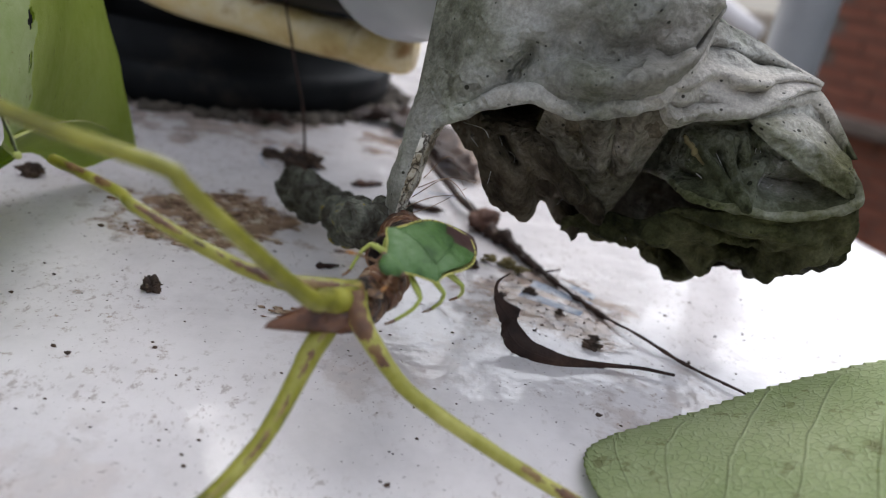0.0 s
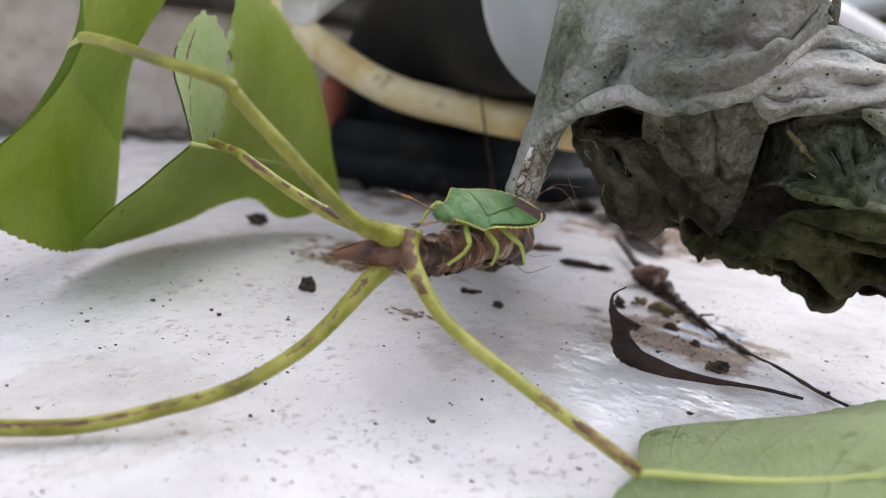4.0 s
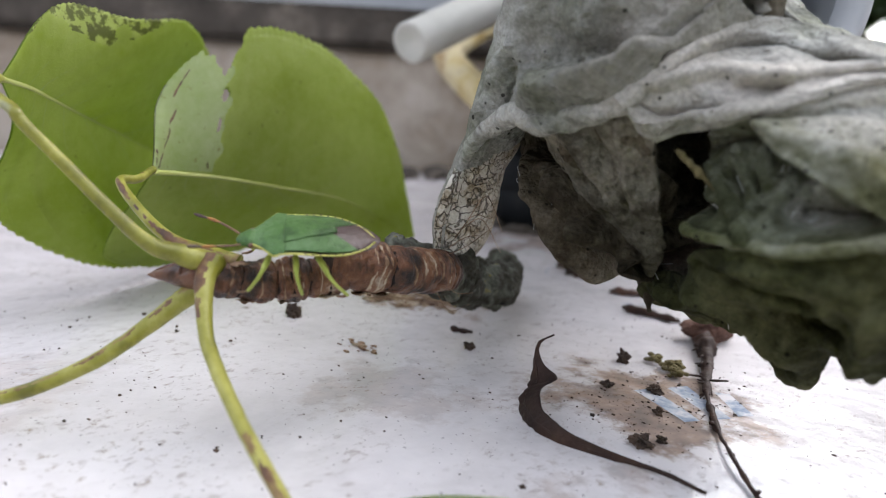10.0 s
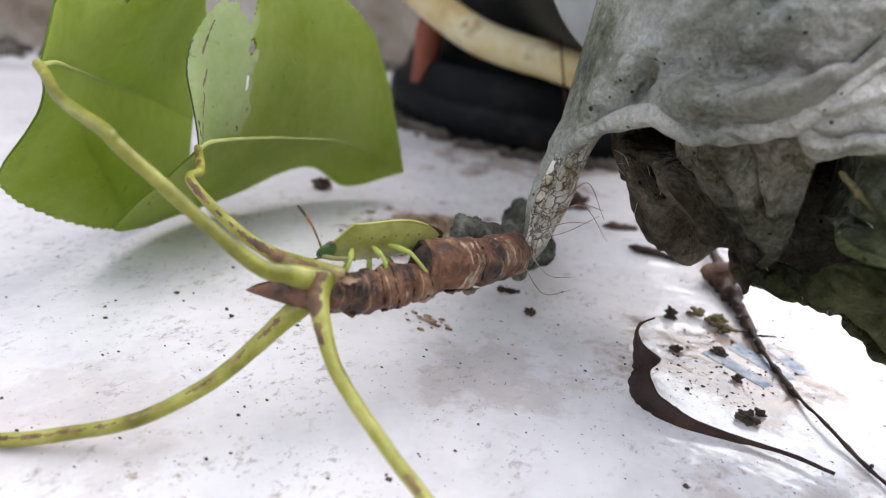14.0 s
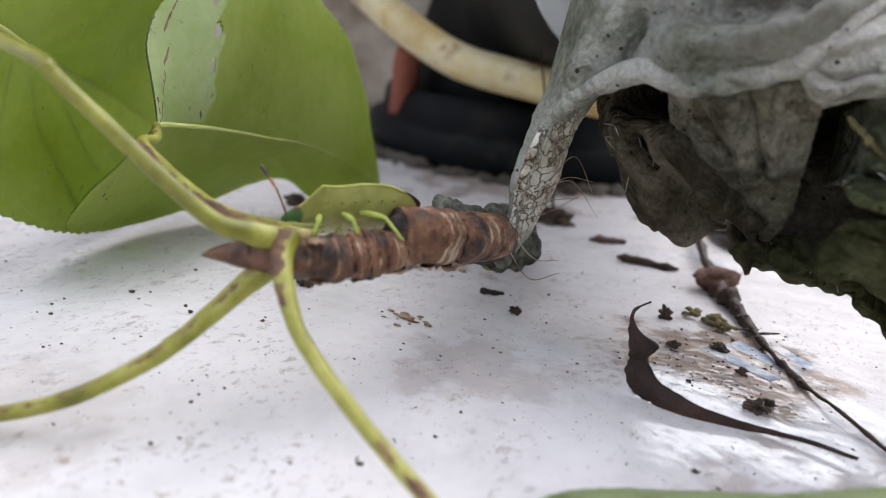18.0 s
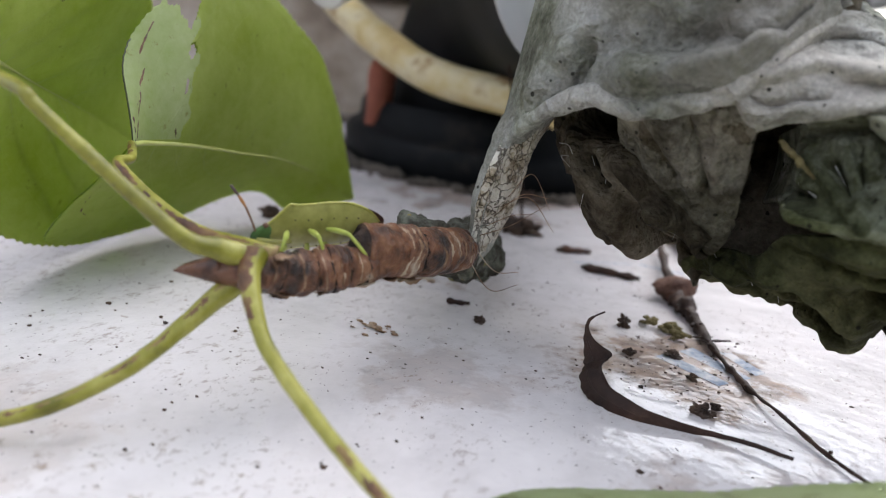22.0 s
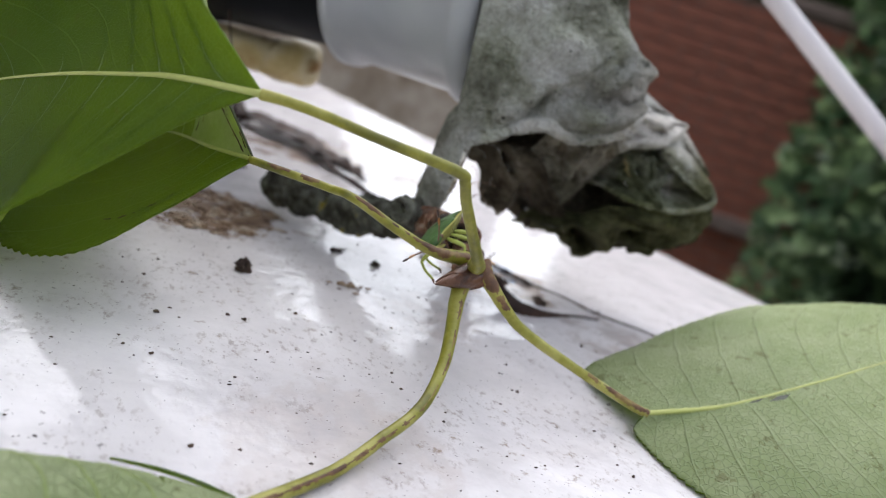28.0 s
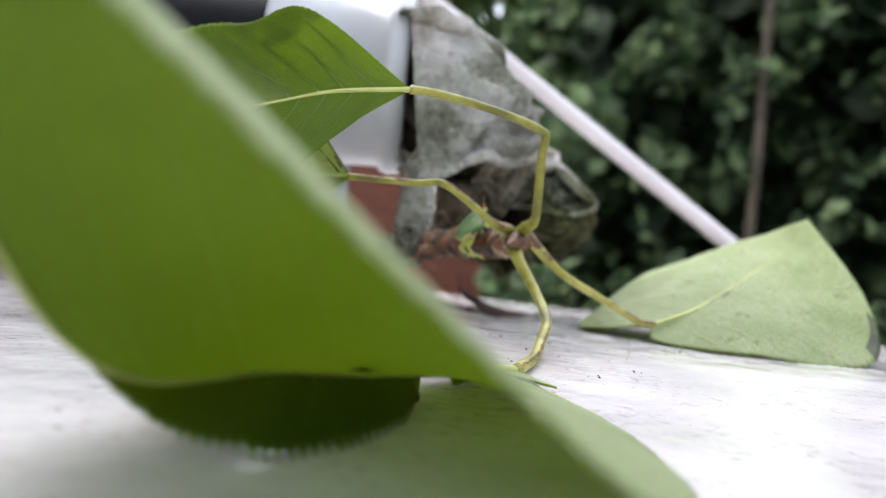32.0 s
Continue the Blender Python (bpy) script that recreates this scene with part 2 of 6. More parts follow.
def leaf_mat(name, dark, light, vein, veiny, through, gloss, relief, speckle=0.64, spot=(0.11, 0.09, 0.035), strength=0.6, mesh=1500.0):
    """Leaf skin: side veins along the sheet's own coordinates, blotches, a fine net, and light shining through."""
    m, t, b = material(name)
    uv = t.nodes.new("ShaderNodeUVMap")
    sep = t.nodes.new("ShaderNodeSeparateXYZ")
    t.links.new(uv.outputs[0], sep.inputs[0])
    u, v = sep.outputs[0], value(t, "ABSOLUTE", value(t, "SUBTRACT", sep.outputs[1], 0.5))
    wob = value(t, "MULTIPLY", noise_of(t, 120, 2), 0.12)
    s = value(t, "ADD", value(t, "SUBTRACT", value(t, "MULTIPLY", u, 10.0), value(t, "MULTIPLY", v, 6.5)), value(t, "MULTIPLY", wob, 2.0))
    line = value(t, "ABSOLUTE", value(t, "SUBTRACT", value(t, "FRACT", s), 0.5))
    veins = ramp(t, line, [(0.0, (1, 1, 1)), (0.035, (0, 0, 0)), (1.0, (0, 0, 0))])
    vor = node(t, "ShaderNodeTexVoronoi", Scale=mesh)
    vor.feature = "DISTANCE_TO_EDGE"
    co = t.nodes.new("ShaderNodeTexCoord")
    t.links.new(co.outputs["Object"], vor.inputs["Vector"])
    net = ramp(t, vor.outputs["Distance"], [(0.0, (1, 1, 1)), (0.10, (0, 0, 0)), (1.0, (0, 0, 0))])
    c = ramp(t, value(t, "ADD", value(t, "MULTIPLY", noise_of(t, 75, 4, 0.55), 0.6), value(t, "MULTIPLY", noise_of(t, 520, 6, 0.7), 0.4)), [(0.38, dark), (0.5, tuple((a + b) / 2 for a, b in zip(dark, light))), (0.62, light)])
    c = mix(t, value(t, "MULTIPLY", mixable(t, net), veiny * 0.2), c, vein)
    c = mix(t, value(t, "MULTIPLY", mixable(t, veins), veiny * 0.35), c, vein)
    spots = ramp(t, noise_of(t, mesh * 0.25, 4, 0.65), [(0.0, (0, 0, 0)), (speckle, (0, 0, 0)), (speckle + 0.05, (1, 1, 1))])
    c = mix(t, value(t, "MULTIPLY", mixable(t, spots), strength), c, spot)
    t.links.new(c, b.inputs["Base Color"])
    b.inputs["Roughness"].default_value = gloss
    b.inputs["Specular IOR Level"].default_value = 0.3
    bn = bump(t, b, value(t, "ADD", mixable(t, net), value(t, "MULTIPLY", mixable(t, veins), 2.0)), relief, 0.00025)
    tr = node(t, "ShaderNodeBsdfTranslucent")
    t.links.new(mix(t, 0.58, c, (0.56, 0.69, 0.07)), tr.inputs["Color"])
    t.links.new(bn.outputs[0], tr.inputs["Normal"])
    ms = t.nodes.new("ShaderNodeMixShader")
    ms.inputs[0].default_value = through
    t.links.new(b.outputs[0], ms.inputs[1])
    t.links.new(tr.outputs[0], ms.inputs[2])
    t.links.new(ms.outputs[0], t.nodes["Material Output"].inputs[0])
    return m


def felt(name, stops, stain=0.0):
    """Matted fibres: broad blotches, a fine fuzz and scattered black specks."""
    m, t, b = material(name)
    blot = value(t, "ADD", value(t, "MULTIPLY", noise_of(t, 62, 4, 0.52), 0.74), value(t, "MULTIPLY", noise_of(t, 560, 6, 0.7), 0.26))
    c = ramp(t, blot, stops)
    tint = ramp(t, noise_of(t, 48, 3, 0.5), [(0.38, (0.97, 1.0, 0.90)), (0.50, (1.0, 0.99, 0.98)), (0.62, (1.05, 0.985, 0.94))])
    c = mix(t, 1.0, c, tint, "MULTIPLY")
    fuzz = ramp(t, noise_of(t, 2400, 4, 0.6), [(0.35, (0.82, 0.82, 0.82)), (0.65, (1.12, 1.12, 1.12))])
    c = mix(t, 1.0, c, fuzz, "MULTIPLY")
    co = t.nodes.new("ShaderNodeTexCoord")
    vor = node(t, "ShaderNodeTexVoronoi", Scale=900.0)
    t.links.new(co.outputs["Object"], vor.inputs["Vector"])
    size = value(t, "MULTIPLY", value(t, "SUBTRACT", mixable(t, vor.outputs["Color"]), 0.50), 0.68)
    speck = clamp01(t, value(t, "MULTIPLY", value(t, "SUBTRACT", size, vor.outputs["Distance"]), 14.0))
    c = mix(t, value(t, "MULTIPLY", speck, 0.85), c, (0.012, 0.011, 0.008))
    if stain:
        damp = ramp(t, noise_of(t, 34, 6, 0.6), [(0.0, (0, 0, 0)), (0.48, (0, 0, 0)), (0.60, (stain,) * 3)])
        c = mix(t, mixable(t, damp), c, (0.055, 0.058, 0.044))
    t.links.new(c, b.inputs["Base Color"])
    b.inputs["Roughness"].default_value = 0.95
    b.inputs["Specular IOR Level"].default_value = 0.12
    h = value(t, "ADD", value(t, "MULTIPLY", noise_of(t, 1000, 6, 0.65), 0.30), value(t, "MULTIPLY", noise_of(t, 190, 5, 0.55), 1.0))
    ridge = value(t, "ABSOLUTE", value(t, "SUBTRACT", noise_of(t, 95, 4, 0.55), 0.5))
    bump(t, b, value(t, "SUBTRACT", h, value(t, "MULTIPLY", ridge, 3.2)), 1.0, 0.0026)
    return m


TABLE = table_mat()
LEAF_TOP = leaf_mat("leaf_upper_side", (0.055, 0.105, 0.018), (0.085, 0.15, 0.030), (0.30, 0.38, 0.12), 0.8, 0.68, 0.34, 0.25)
LEAF_LOW = leaf_mat("leaf_under_side", (0.30, 0.37, 0.165), (0.45, 0.51, 0.275), (0.52, 0.58, 0.33), 0.58, 0.34, 0.55, 0.6, 0.61, mesh=1050.0)
LEAF_MID = leaf_mat("leaf_green_side", (0.30, 0.36, 0.055), (0.46, 0.52, 0.15), (0.50, 0.55, 0.22), 0.40, 0.58, 0.5, 0.14, 0.65)
STAINED = leaf_mat("stained_leaf_side", (0.30, 0.36, 0.055), (0.46, 0.52, 0.15), (0.30, 0.30, 0.10), 0.40, 0.3, 0.5, 0.14, 0.47, (0.03, 0.022, 0.007), 0.85, 3000.0)
SCAR = plain("brown_scar", [(0.4, (0.06, 0.03, 0.014)), (0.6, (0.16, 0.085, 0.04))], 300, 0.7)
RIB = plain("leaf_midrib", [(0.3, (0.42, 0.46, 0.12)), (0.7, (0.52, 0.55, 0.18))], 120, 0.45)
VEIN = leaf_mat("leaf_side_vein", (0.34, 0.42, 0.16), (0.44, 0.51, 0.24), (0.44, 0.51, 0.24), 0.0, 0.5, 0.5, 0.05, 0.9)
PETIOLE = plain("petiole_yellow_green", [(0.36, (0.13, 0.125, 0.010)), (0.5, (0.25, 0.24, 0.026)), (0.64, (0.38, 0.355, 0.08))], 150, 0.40, 5.0, 0.35, 0.0002)
STREAK = plain("petiole_brown_streak", [(0.32, (0.05, 0.022, 0.012)), (0.48, (0.13, 0.06, 0.025)), (0.62, (0.24, 0.16, 0.05)), (0.75, (0.34, 0.32, 0.08))], 330, 0.5, 5.0, 0.4, 0.0003)
GNAWED = leaf_mat("gnawed_leaf_skin", (0.32, 0.40, 0.14), (0.50, 0.56, 0.30), (0.36, 0.38, 0.15), 0.45, 0.45, 0.6, 0.12, 0.63, (0.20, 0.13, 0.06), 0.7, 2600.0)
STAIN_AND_FLAP = plain("leaf_stain_and_flap_shade", [(0.35, (0.02, 0.025, 0.008)), (0.65, (0.06, 0.075, 0.02))], 300, 0.5)
PIPE = plain("pale_grey_pipe", [(0.3, (0.45, 0.44, 0.38)), (0.7, (0.62, 0.60, 0.54))], 40, 0.5)
# brown stain, darkened further to paint the shade under the folds
RAG_DARK = felt("stained_shaded_brown_cloth", [(0.36, (0.014, 0.010, 0.006)), (0.44, (0.05, 0.04, 0.026)), (0.53, (0.125, 0.11, 0.08)), (0.64, (0.28, 0.265, 0.22))])
# tone midway between the pale folds and the brown hollow
RAG_MID = felt("mid_grey_cloth", [(0.36, (0.03, 0.025, 0.015)), (0.45, (0.10, 0.09, 0.068)), (0.54, (0.22, 0.21, 0.17)), (0.65, (0.42, 0.41, 0.36))])
# algae green, with the chin's underside shade put into the colour
RAG_MOSS_SHADE = felt("algae_and_shade_cloth", [(0.36, (0.010, 0.011, 0.005)), (0.44, (0.04, 0.042, 0.018)), (0.54, (0.105, 0.105, 0.052)), (0.65, (0.23, 0.225, 0.145))])
# green mouth lining, darker than the folds because recess shade is painted in
RAG_DEEP = felt("shaded_green_inner_cloth", [(0.36, (0.016, 0.018, 0.008)), (0.45, (0.07, 0.076, 0.042)), (0.54, (0.18, 0.19, 0.145)), (0.63, (0.48, 0.49, 0.45))])
RAG_INNER = felt("pale_inner_cloth", [(0.36, (0.04, 0.045, 0.016)), (0.44, (0.13, 0.135, 0.075)), (0.54, (0.28, 0.285, 0.23)), (0.65, (0.54, 0.54, 0.49))])
WEB = plain("white_wisp", [(0.3, (0.5, 0.5, 0.47)), (0.7, (0.7, 0.7, 0.68))], 300, 0.9)
BARK = plain("chestnut_bark", [(0.36, (0.014, 0.008, 0.006)), (0.44, (0.062, 0.025, 0.012)), (0.53, (0.15, 0.059, 0.025)), (0.61, (0.225, 0.105, 0.048)), (0.68, (0.40, 0.31, 0.23))], 300, 0.42, 8.0, 1.0, 0.0006)
CUT = plain("dark_cut_bark", [(0.38, (0.006, 0.004, 0.003)), (0.52, (0.022, 0.012, 0.008)), (0.66, (0.07, 0.04, 0.026))], 420, 0.85, 7.0, 1.0, 0.0006)
LICHEN = plain("grey_lichen_bark", [(0.32, (0.018, 0.015, 0.010)), (0.45, (0.058, 0.052, 0.036)), (0.55, (0.115, 0.118, 0.090)), (0.63, (0.20, 0.205, 0.16)), (0.69, (0.30, 0.23, 0.03))], 330, 0.95, 8.0, 1.0, 0.0012)
BUD = plain("bud_scales", [(0.38, (0.022, 0.009, 0.007)), (0.5, (0.07, 0.026, 0.013)), (0.62, (0.14, 0.06, 0.03))], 260, 0.42, 6.0, 0.5, 0.0003)
RAG = felt("felted_grey_cloth", [(0.32, (0.055, 0.055, 0.038)), (0.41, (0.20, 0.20, 0.165)), (0.52, (0.40, 0.40, 0.365)), (0.66, (0.64, 0.64, 0.605))])
RAG_BLOTCHED = felt("damp_blotched_cloth", [(0.32, (0.055, 0.055, 0.038)), (0.41, (0.20, 0.20, 0.165)), (0.52, (0.40, 0.40, 0.365)), (0.66, (0.64, 0.64, 0.605))], 0.48)
WHITE_PLASTIC = plain("white_plastic", [(0.3, (0.40, 0.42, 0.44)), (0.7, (0.54, 0.55, 0.56))], 40, 0.3, 3.0, 0.1, 0.0002)
BLACK_PLASTIC = plain("black_plastic", [(0.3, (0.004, 0.005, 0.006)), (0.6, (0.009, 0.010, 0.011)), (0.8, (0.035, 0.03, 0.025))], 60, 0.5, 5.0, 0.2, 0.0003, 4.0, 0.0, 0.08)
HOSE = plain("yellowed_hose", [(0.34, (0.40, 0.27, 0.09)), (0.46, (0.56, 0.44, 0.20)), (0.56, (0.62, 0.54, 0.33)), (0.66, (0.30, 0.17, 0.06))], 75, 0.4, 6.0, 0.2, 0.0003)
SOIL = plain("dirt_crust", [(0.3, (0.03, 0.024, 0.018)), (0.55, (0.09, 0.075, 0.06)), (0.75, (0.24, 0.20, 0.16))], 45, 0.95, 8.0, 0.8, 0.003)
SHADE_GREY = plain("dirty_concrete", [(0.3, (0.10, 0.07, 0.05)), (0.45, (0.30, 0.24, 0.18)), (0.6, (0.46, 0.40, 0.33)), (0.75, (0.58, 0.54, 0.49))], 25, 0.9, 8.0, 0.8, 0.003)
DEAD = plain("dead_dark_leaf", [(0.3, (0.012, 0.007, 0.006)), (0.55, (0.04, 0.021, 0.015)), (0.75, (0.09, 0.05, 0.034))], 200, 0.6, 6.0, 0.6, 0.0004, 4.0, 0.0, 0.25)
HEAD = plain("brown_seed_head", [(0.34, (0.03, 0.014, 0.01)), (0.5, (0.10, 0.045, 0.03)), (0.64, (0.20, 0.11, 0.075))], 260, 0.85, 7.0, 1.0, 0.0008)
CRUMB = plain("soil_crumb", [(0.3, (0.016, 0.012, 0.010)), (0.7, (0.12, 0.075, 0.05))], 400, 0.9, 5.0, 0.6, 0.0004)
TERRACOTTA = plain("terracotta", [(0.3, (0.18, 0.05, 0.03)), (0.7, (0.32, 0.10, 0.055))], 60, 0.8)
HUSK = plain("papery_husk", [(0.38, (0.10, 0.05, 0.025)), (0.5, (0.27, 0.17, 0.10)), (0.62, (0.48, 0.40, 0.30))], 300, 0.8)
MOSS = plain("dry_moss", [(0.3, (0.07, 0.055, 0.02)), (0.7, (0.22, 0.18, 0.08))], 500, 0.95)


def shield_mat():
    """A finely pitted green back."""
    m, t, b = material("green_shield")
    vor = node(t, "ShaderNodeTexVoronoi", Scale=3800.0)
    co = t.nodes.new("ShaderNodeTexCoord")
    t.links.new(co.outputs["Object"], vor.inputs["Vector"])
    pits = ramp(t, vor.outputs["Distance"], [(0.0, (1, 1, 1)), (0.32, (0, 0, 0)), (1.0, (0, 0, 0))])
    c = ramp(t, noise_of(t, 330, 5, 0.65), [(0.38, (0.035, 0.082, 0.020)), (0.52, (0.068, 0.145, 0.036)), (0.68, (0.11, 0.20, 0.075))])
    c = mix(t, value(t, "MULTIPLY", mixable(t, pits), 0.45), c, (0.022, 0.06, 0.018))
    t.links.new(c, b.inputs["Base Color"])
    b.inputs["Roughness"].default_value, b.inputs["Specular IOR Level"].default_value = 0.42, 0.32
    bump(t, b, value(t, "SUBTRACT", noise_of(t, 500, 4), mixable(t, pits)), 0.8, 0.00012)
    return m


SHIELD = shield_mat()
RIMMED = plain("yellow_rim", [(0.3, (0.42, 0.42, 0.09)), (0.7, (0.55, 0.52, 0.14))], 400, 0.45, 3.0, 0.0)
BELLY = plain("olive_yellow_belly", [(0.3, (0.20, 0.20, 0.045)), (0.5, (0.30, 0.29, 0.075)), (0.7, (0.40, 0.38, 0.12))], 400, 0.4, 4.0, 0.3, 0.0001)
LEG = plain("yellow_green_leg", [(0.3, (0.32, 0.38, 0.06)), (0.7, (0.46, 0.50, 0.12))], 400, 0.45, 3.0, 0.0)
FEELER = plain("brown_feeler", [(0.3, (0.10, 0.05, 0.03)), (0.7, (0.22, 0.12, 0.06))], 400, 0.5, 3.0, 0.0)
MEMBRANE = plain("brown_membrane", [(0.3, (0.035, 0.018, 0.016)), (0.7, (0.085, 0.048, 0.042))], 400, 0.35, 3.0, 0.0)
RUSTY = plain("orange_brown_joint", [(0.3, (0.30, 0.12, 0.03)), (0.7, (0.42, 0.20, 0.06))], 400, 0.5, 3.0, 0.0)


def strip_mat():
    m, t, b = material("cracked_cloth_strip")
    vor = node(t, "ShaderNodeTexVoronoi", Scale=820.0)
    vor.feature = "DISTANCE_TO_EDGE"
    co = t.nodes.new("ShaderNodeTexCoord")
    wn2 = node(t, "ShaderNodeTexNoise", Scale=260.0, Detail=3.0)
    t.links.new(co.outputs["Object"], wn2.inputs["Vector"])
    warp = t.nodes.new("ShaderNodeVectorMath")
    warp.operation = "MULTIPLY_ADD"
    t.links.new(wn2.outputs["Color"], warp.inputs[0])
    warp.inputs[1].default_value = (0.007, 0.007, 0.007)
    t.links.new(co.outputs["Object"], warp.inputs[2])
    t.links.new(warp.outputs[0], vor.inputs["Vector"])
    crack = ramp(t, vor.outputs["Distance"], [(0.0, (0.85, 0.85, 0.85)), (0.03, (0.5, 0.5, 0.5)), (0.075, (0, 0, 0)), (1.0, (0, 0, 0))])
    zone = ramp(t, noise_of(t, 120, 3), [(0.0, (0.1, 0.1, 0.1)), (0.38, (0.4, 0.4, 0.4)), (0.54, (1.0, 1.0, 1.0))])
    c = ramp(t, noise_of(t, 230, 7, 0.7), [(0.33, (0.14, 0.095, 0.05)), (0.40, (0.34, 0.28, 0.19)), (0.47, (0.52, 0.47, 0.38)), (0.60, (0.66, 0.63, 0.55))])
    c = mix(t, value(t, "MULTIPLY", mixable(t, crack), mixable(t, zone)), c, (0.075, 0.048, 0.026))
    t.links.new(c, b.inputs["Base Color"])
    b.inputs["Roughness"].default_value = 0.9
    bump(t, b, value(t, "SUBTRACT", noise_of(t, 500, 6), mixable(t, crack)), 1.0, 0.0009)
    return m


STRIP = strip_mat()

# ---- the white table top ----
def table_z(x, y):
    s = (-x - 0.8 * y) / 1.28 - 1
    dip = -0.32 * (1 - math.exp(-((max(0.0, s) / 3.2) ** 2)))
    return dip + 0.05 * noise.noise(Vector((x * 0.16, y * 0.16, 3.0)))


def table_edge(y):
    """The x of the far edge."""
    return 12.9 - 0.40 * (y - 6.2)


def simple_grid(rows):
    bm = bmesh.new()
    V = [[bm.verts.new(p) for p in r] for r in rows]
    for a, b in zip(V, V[1:]):
        for k in range(len(a) - 1):
            bm.faces.new((a[k], a[k + 1], b[k + 1], b[k]))
    return bm


def table_top():
    rows = []
    for j in range(120):
        y = -26 + 74 * j / 119
        right = table_edge(y)
        row = []
        for i in range(150):
            x = -48 + (right + 48) * i / 149
            row.append((x, y, table_z(x, y) - 0.7 * max(0.0, (x - right + 1.0) / 1.0) ** 3))
        x = right
        row += [(x + 0.1, y, -1.1), (x + 0.05, y, -2.6), (x - 1.5, y, -2.7)]
        rows.append(row)
    ob = part("table_top", simple_grid(rows), TABLE)
    tagged(ob, "white gloss-painted board with rounded edge, dirt specks and stains", "table", kind="structure")


table_top()


# ---- the pear spur: twig, petioles and leaves ----
PIVOT = (-1.0, 5.0, 0.9)
spur = thing("pear_spur", PIVOT, "ringed brown pear spur with green leaves, lying on the white board", "twig")


def barked(name, pts, marks, seed, rough=0.16):
    """Smooth chestnut bark cut by growth rings. marks: (place along, depth, width, material index)."""
    n, sides = 260, 44
    line = []
    for i, p in enumerate(spline(pts, n)):
        f = i / (n - 1)
        k = 1 + 0.07 * noise.noise(Vector((f * 9, seed, 0))) + 0.035 * noise.noise(Vector((f * 34, seed, 0))) - 1.35 * sum(d * math.exp(-(((f - at) / w) ** 2)) for at, d, w, m in marks)
        line.append((*p[:3], p[3] * k))
    bm = tube(bmesh.new(), line, n, sides, rough, 5.0)
    bm.normal_update()
    for v in bm.verts:
        v.co += v.normal * (0.012 * noise.noise(v.co * 11) + 0.007 * noise.noise(v.co * 27))
    bm.faces.ensure_lookup_table()
    for i, f in enumerate(bm.faces[: (n - 1) * sides]):
        u, a = i // sides / (n - 1), i % sides / sides * 2 * math.pi
        round_ = Vector((math.cos(a) * 1.3, math.sin(a) * 1.3, seed))
        for at, d, w, m in marks:
            wob = 0.020 * noise.noise(round_ + Vector((0, 0, at * 9)))
            if m and abs(u - at - wob) < w * (0.35 + 0.9 * noise.noise(round_ * 2.4 + Vector((0, 0, at * 20)))):
                f.material_index = m
        if u < 0.14 and name == "old_bark":
            f.material_index = 2
    return part(name, bm, [BARK, HUSK, CUT], spur)


def crusty(bm):
    """Roughens a bark surface with ridges across it and lichen lumps."""
    bm.normal_update()
    for v in bm.verts:
        c = v.co
        v.co = c + v.normal * (0.035 * noise.noise(c * 9) + 0.028 * abs(noise.noise(c * 17)) + 0.016 * noise.noise(c * 36) + 0.03 * (1 - 2 * abs(noise.noise(Vector((c.x * 1.5, c.y * 7, c.z * 2))))))
    return bm


def bark():
    thin = [(-0.51, -0.07, 1.53, 0.16), (-0.38, 0.3, 1.46, 0.195), (-0.26, 0.69, 1.42, 0.21), (-0.12, 1.0, 1.44, 0.21), (-0.02, 1.4, 1.46, 0.2)]
    barked("young_bark", thin, [(0.08, 0.03, 0.02, 2), (0.20, 0.06, 0.012, 1), (0.27, 0.07, 0.012, 2), (0.38, 0.05, 0.010, 1), (0.50, 0.10, 0.018, 2), (0.555, 0.03, 0.009, 1), (0.63, 0.08, 0.012, 2), (0.69, 0.05, 0.008, 1), (0.75, 0.09, 0.014, 2), (0.82, 0.05, 0.010, 1), (0.88, 0.08, 0.012, 2)], 0.3, 0.26)
    thick = [(-0.14, 1.26, 1.585, 0.05), (-0.13, 1.27, 1.585, 0.225), (-0.09, 1.38, 1.565, 0.27), (0.02, 1.75, 1.5, 0.275), (0.06, 2.1, 1.43, 0.275), (0.05, 2.5, 1.37, 0.265), (0.01, 2.85, 1.31, 0.27), (-0.02, 3.08, 1.27, 0.23)]
    barked("old_bark", thick, [(0.40, 0.02, 0.008, 1), (0.435, 0.03, 0.010, 1), (0.47, 0.02, 0.009, 1), (0.51, 0.13, 0.018, 2), (0.60, 0.02, 0.008, 1), (0.66, 0.05, 0.010, 1), (0.71, 0.02, 0.010, 1), (0.76, 0.05, 0.008, 1), (0.82, 0.02, 0.009, 1), (0.90, 0.12, 0.02, 2)], 2.0)
    low = [(-0.02, 3.0, 1.27, 0.24), (-0.25, 3.4, 1.15, 0.30), (-0.5, 3.75, 1.0, 0.27), (-0.62, 4.4, 0.78, 0.30), (-0.85, 5.1, 0.62, 0.27), (-1.35, 5.8, 0.55, 0.31), (-1.75, 6.3, 0.52, 0.26), (-1.86, 6.5, 0.52, 0.13)]
    part("lichened_bark", crusty(tube(bmesh.new(), low, 260, 56, 0.5, 4.0)), LICHEN, spur, "grey lichen-covered lower end")
    side = [(-0.25, 3.2, 1.22, 0.2), (-0.45, 2.85, 1.38, 0.2), (-0.6, 2.66, 1.46, 0.19), (-0.63, 2.63, 1.47, 0.12)]
    part("side_stub", crusty(tube(bmesh.new(), side, 60, 40, 0.4, 6.0)), LICHEN, spur)


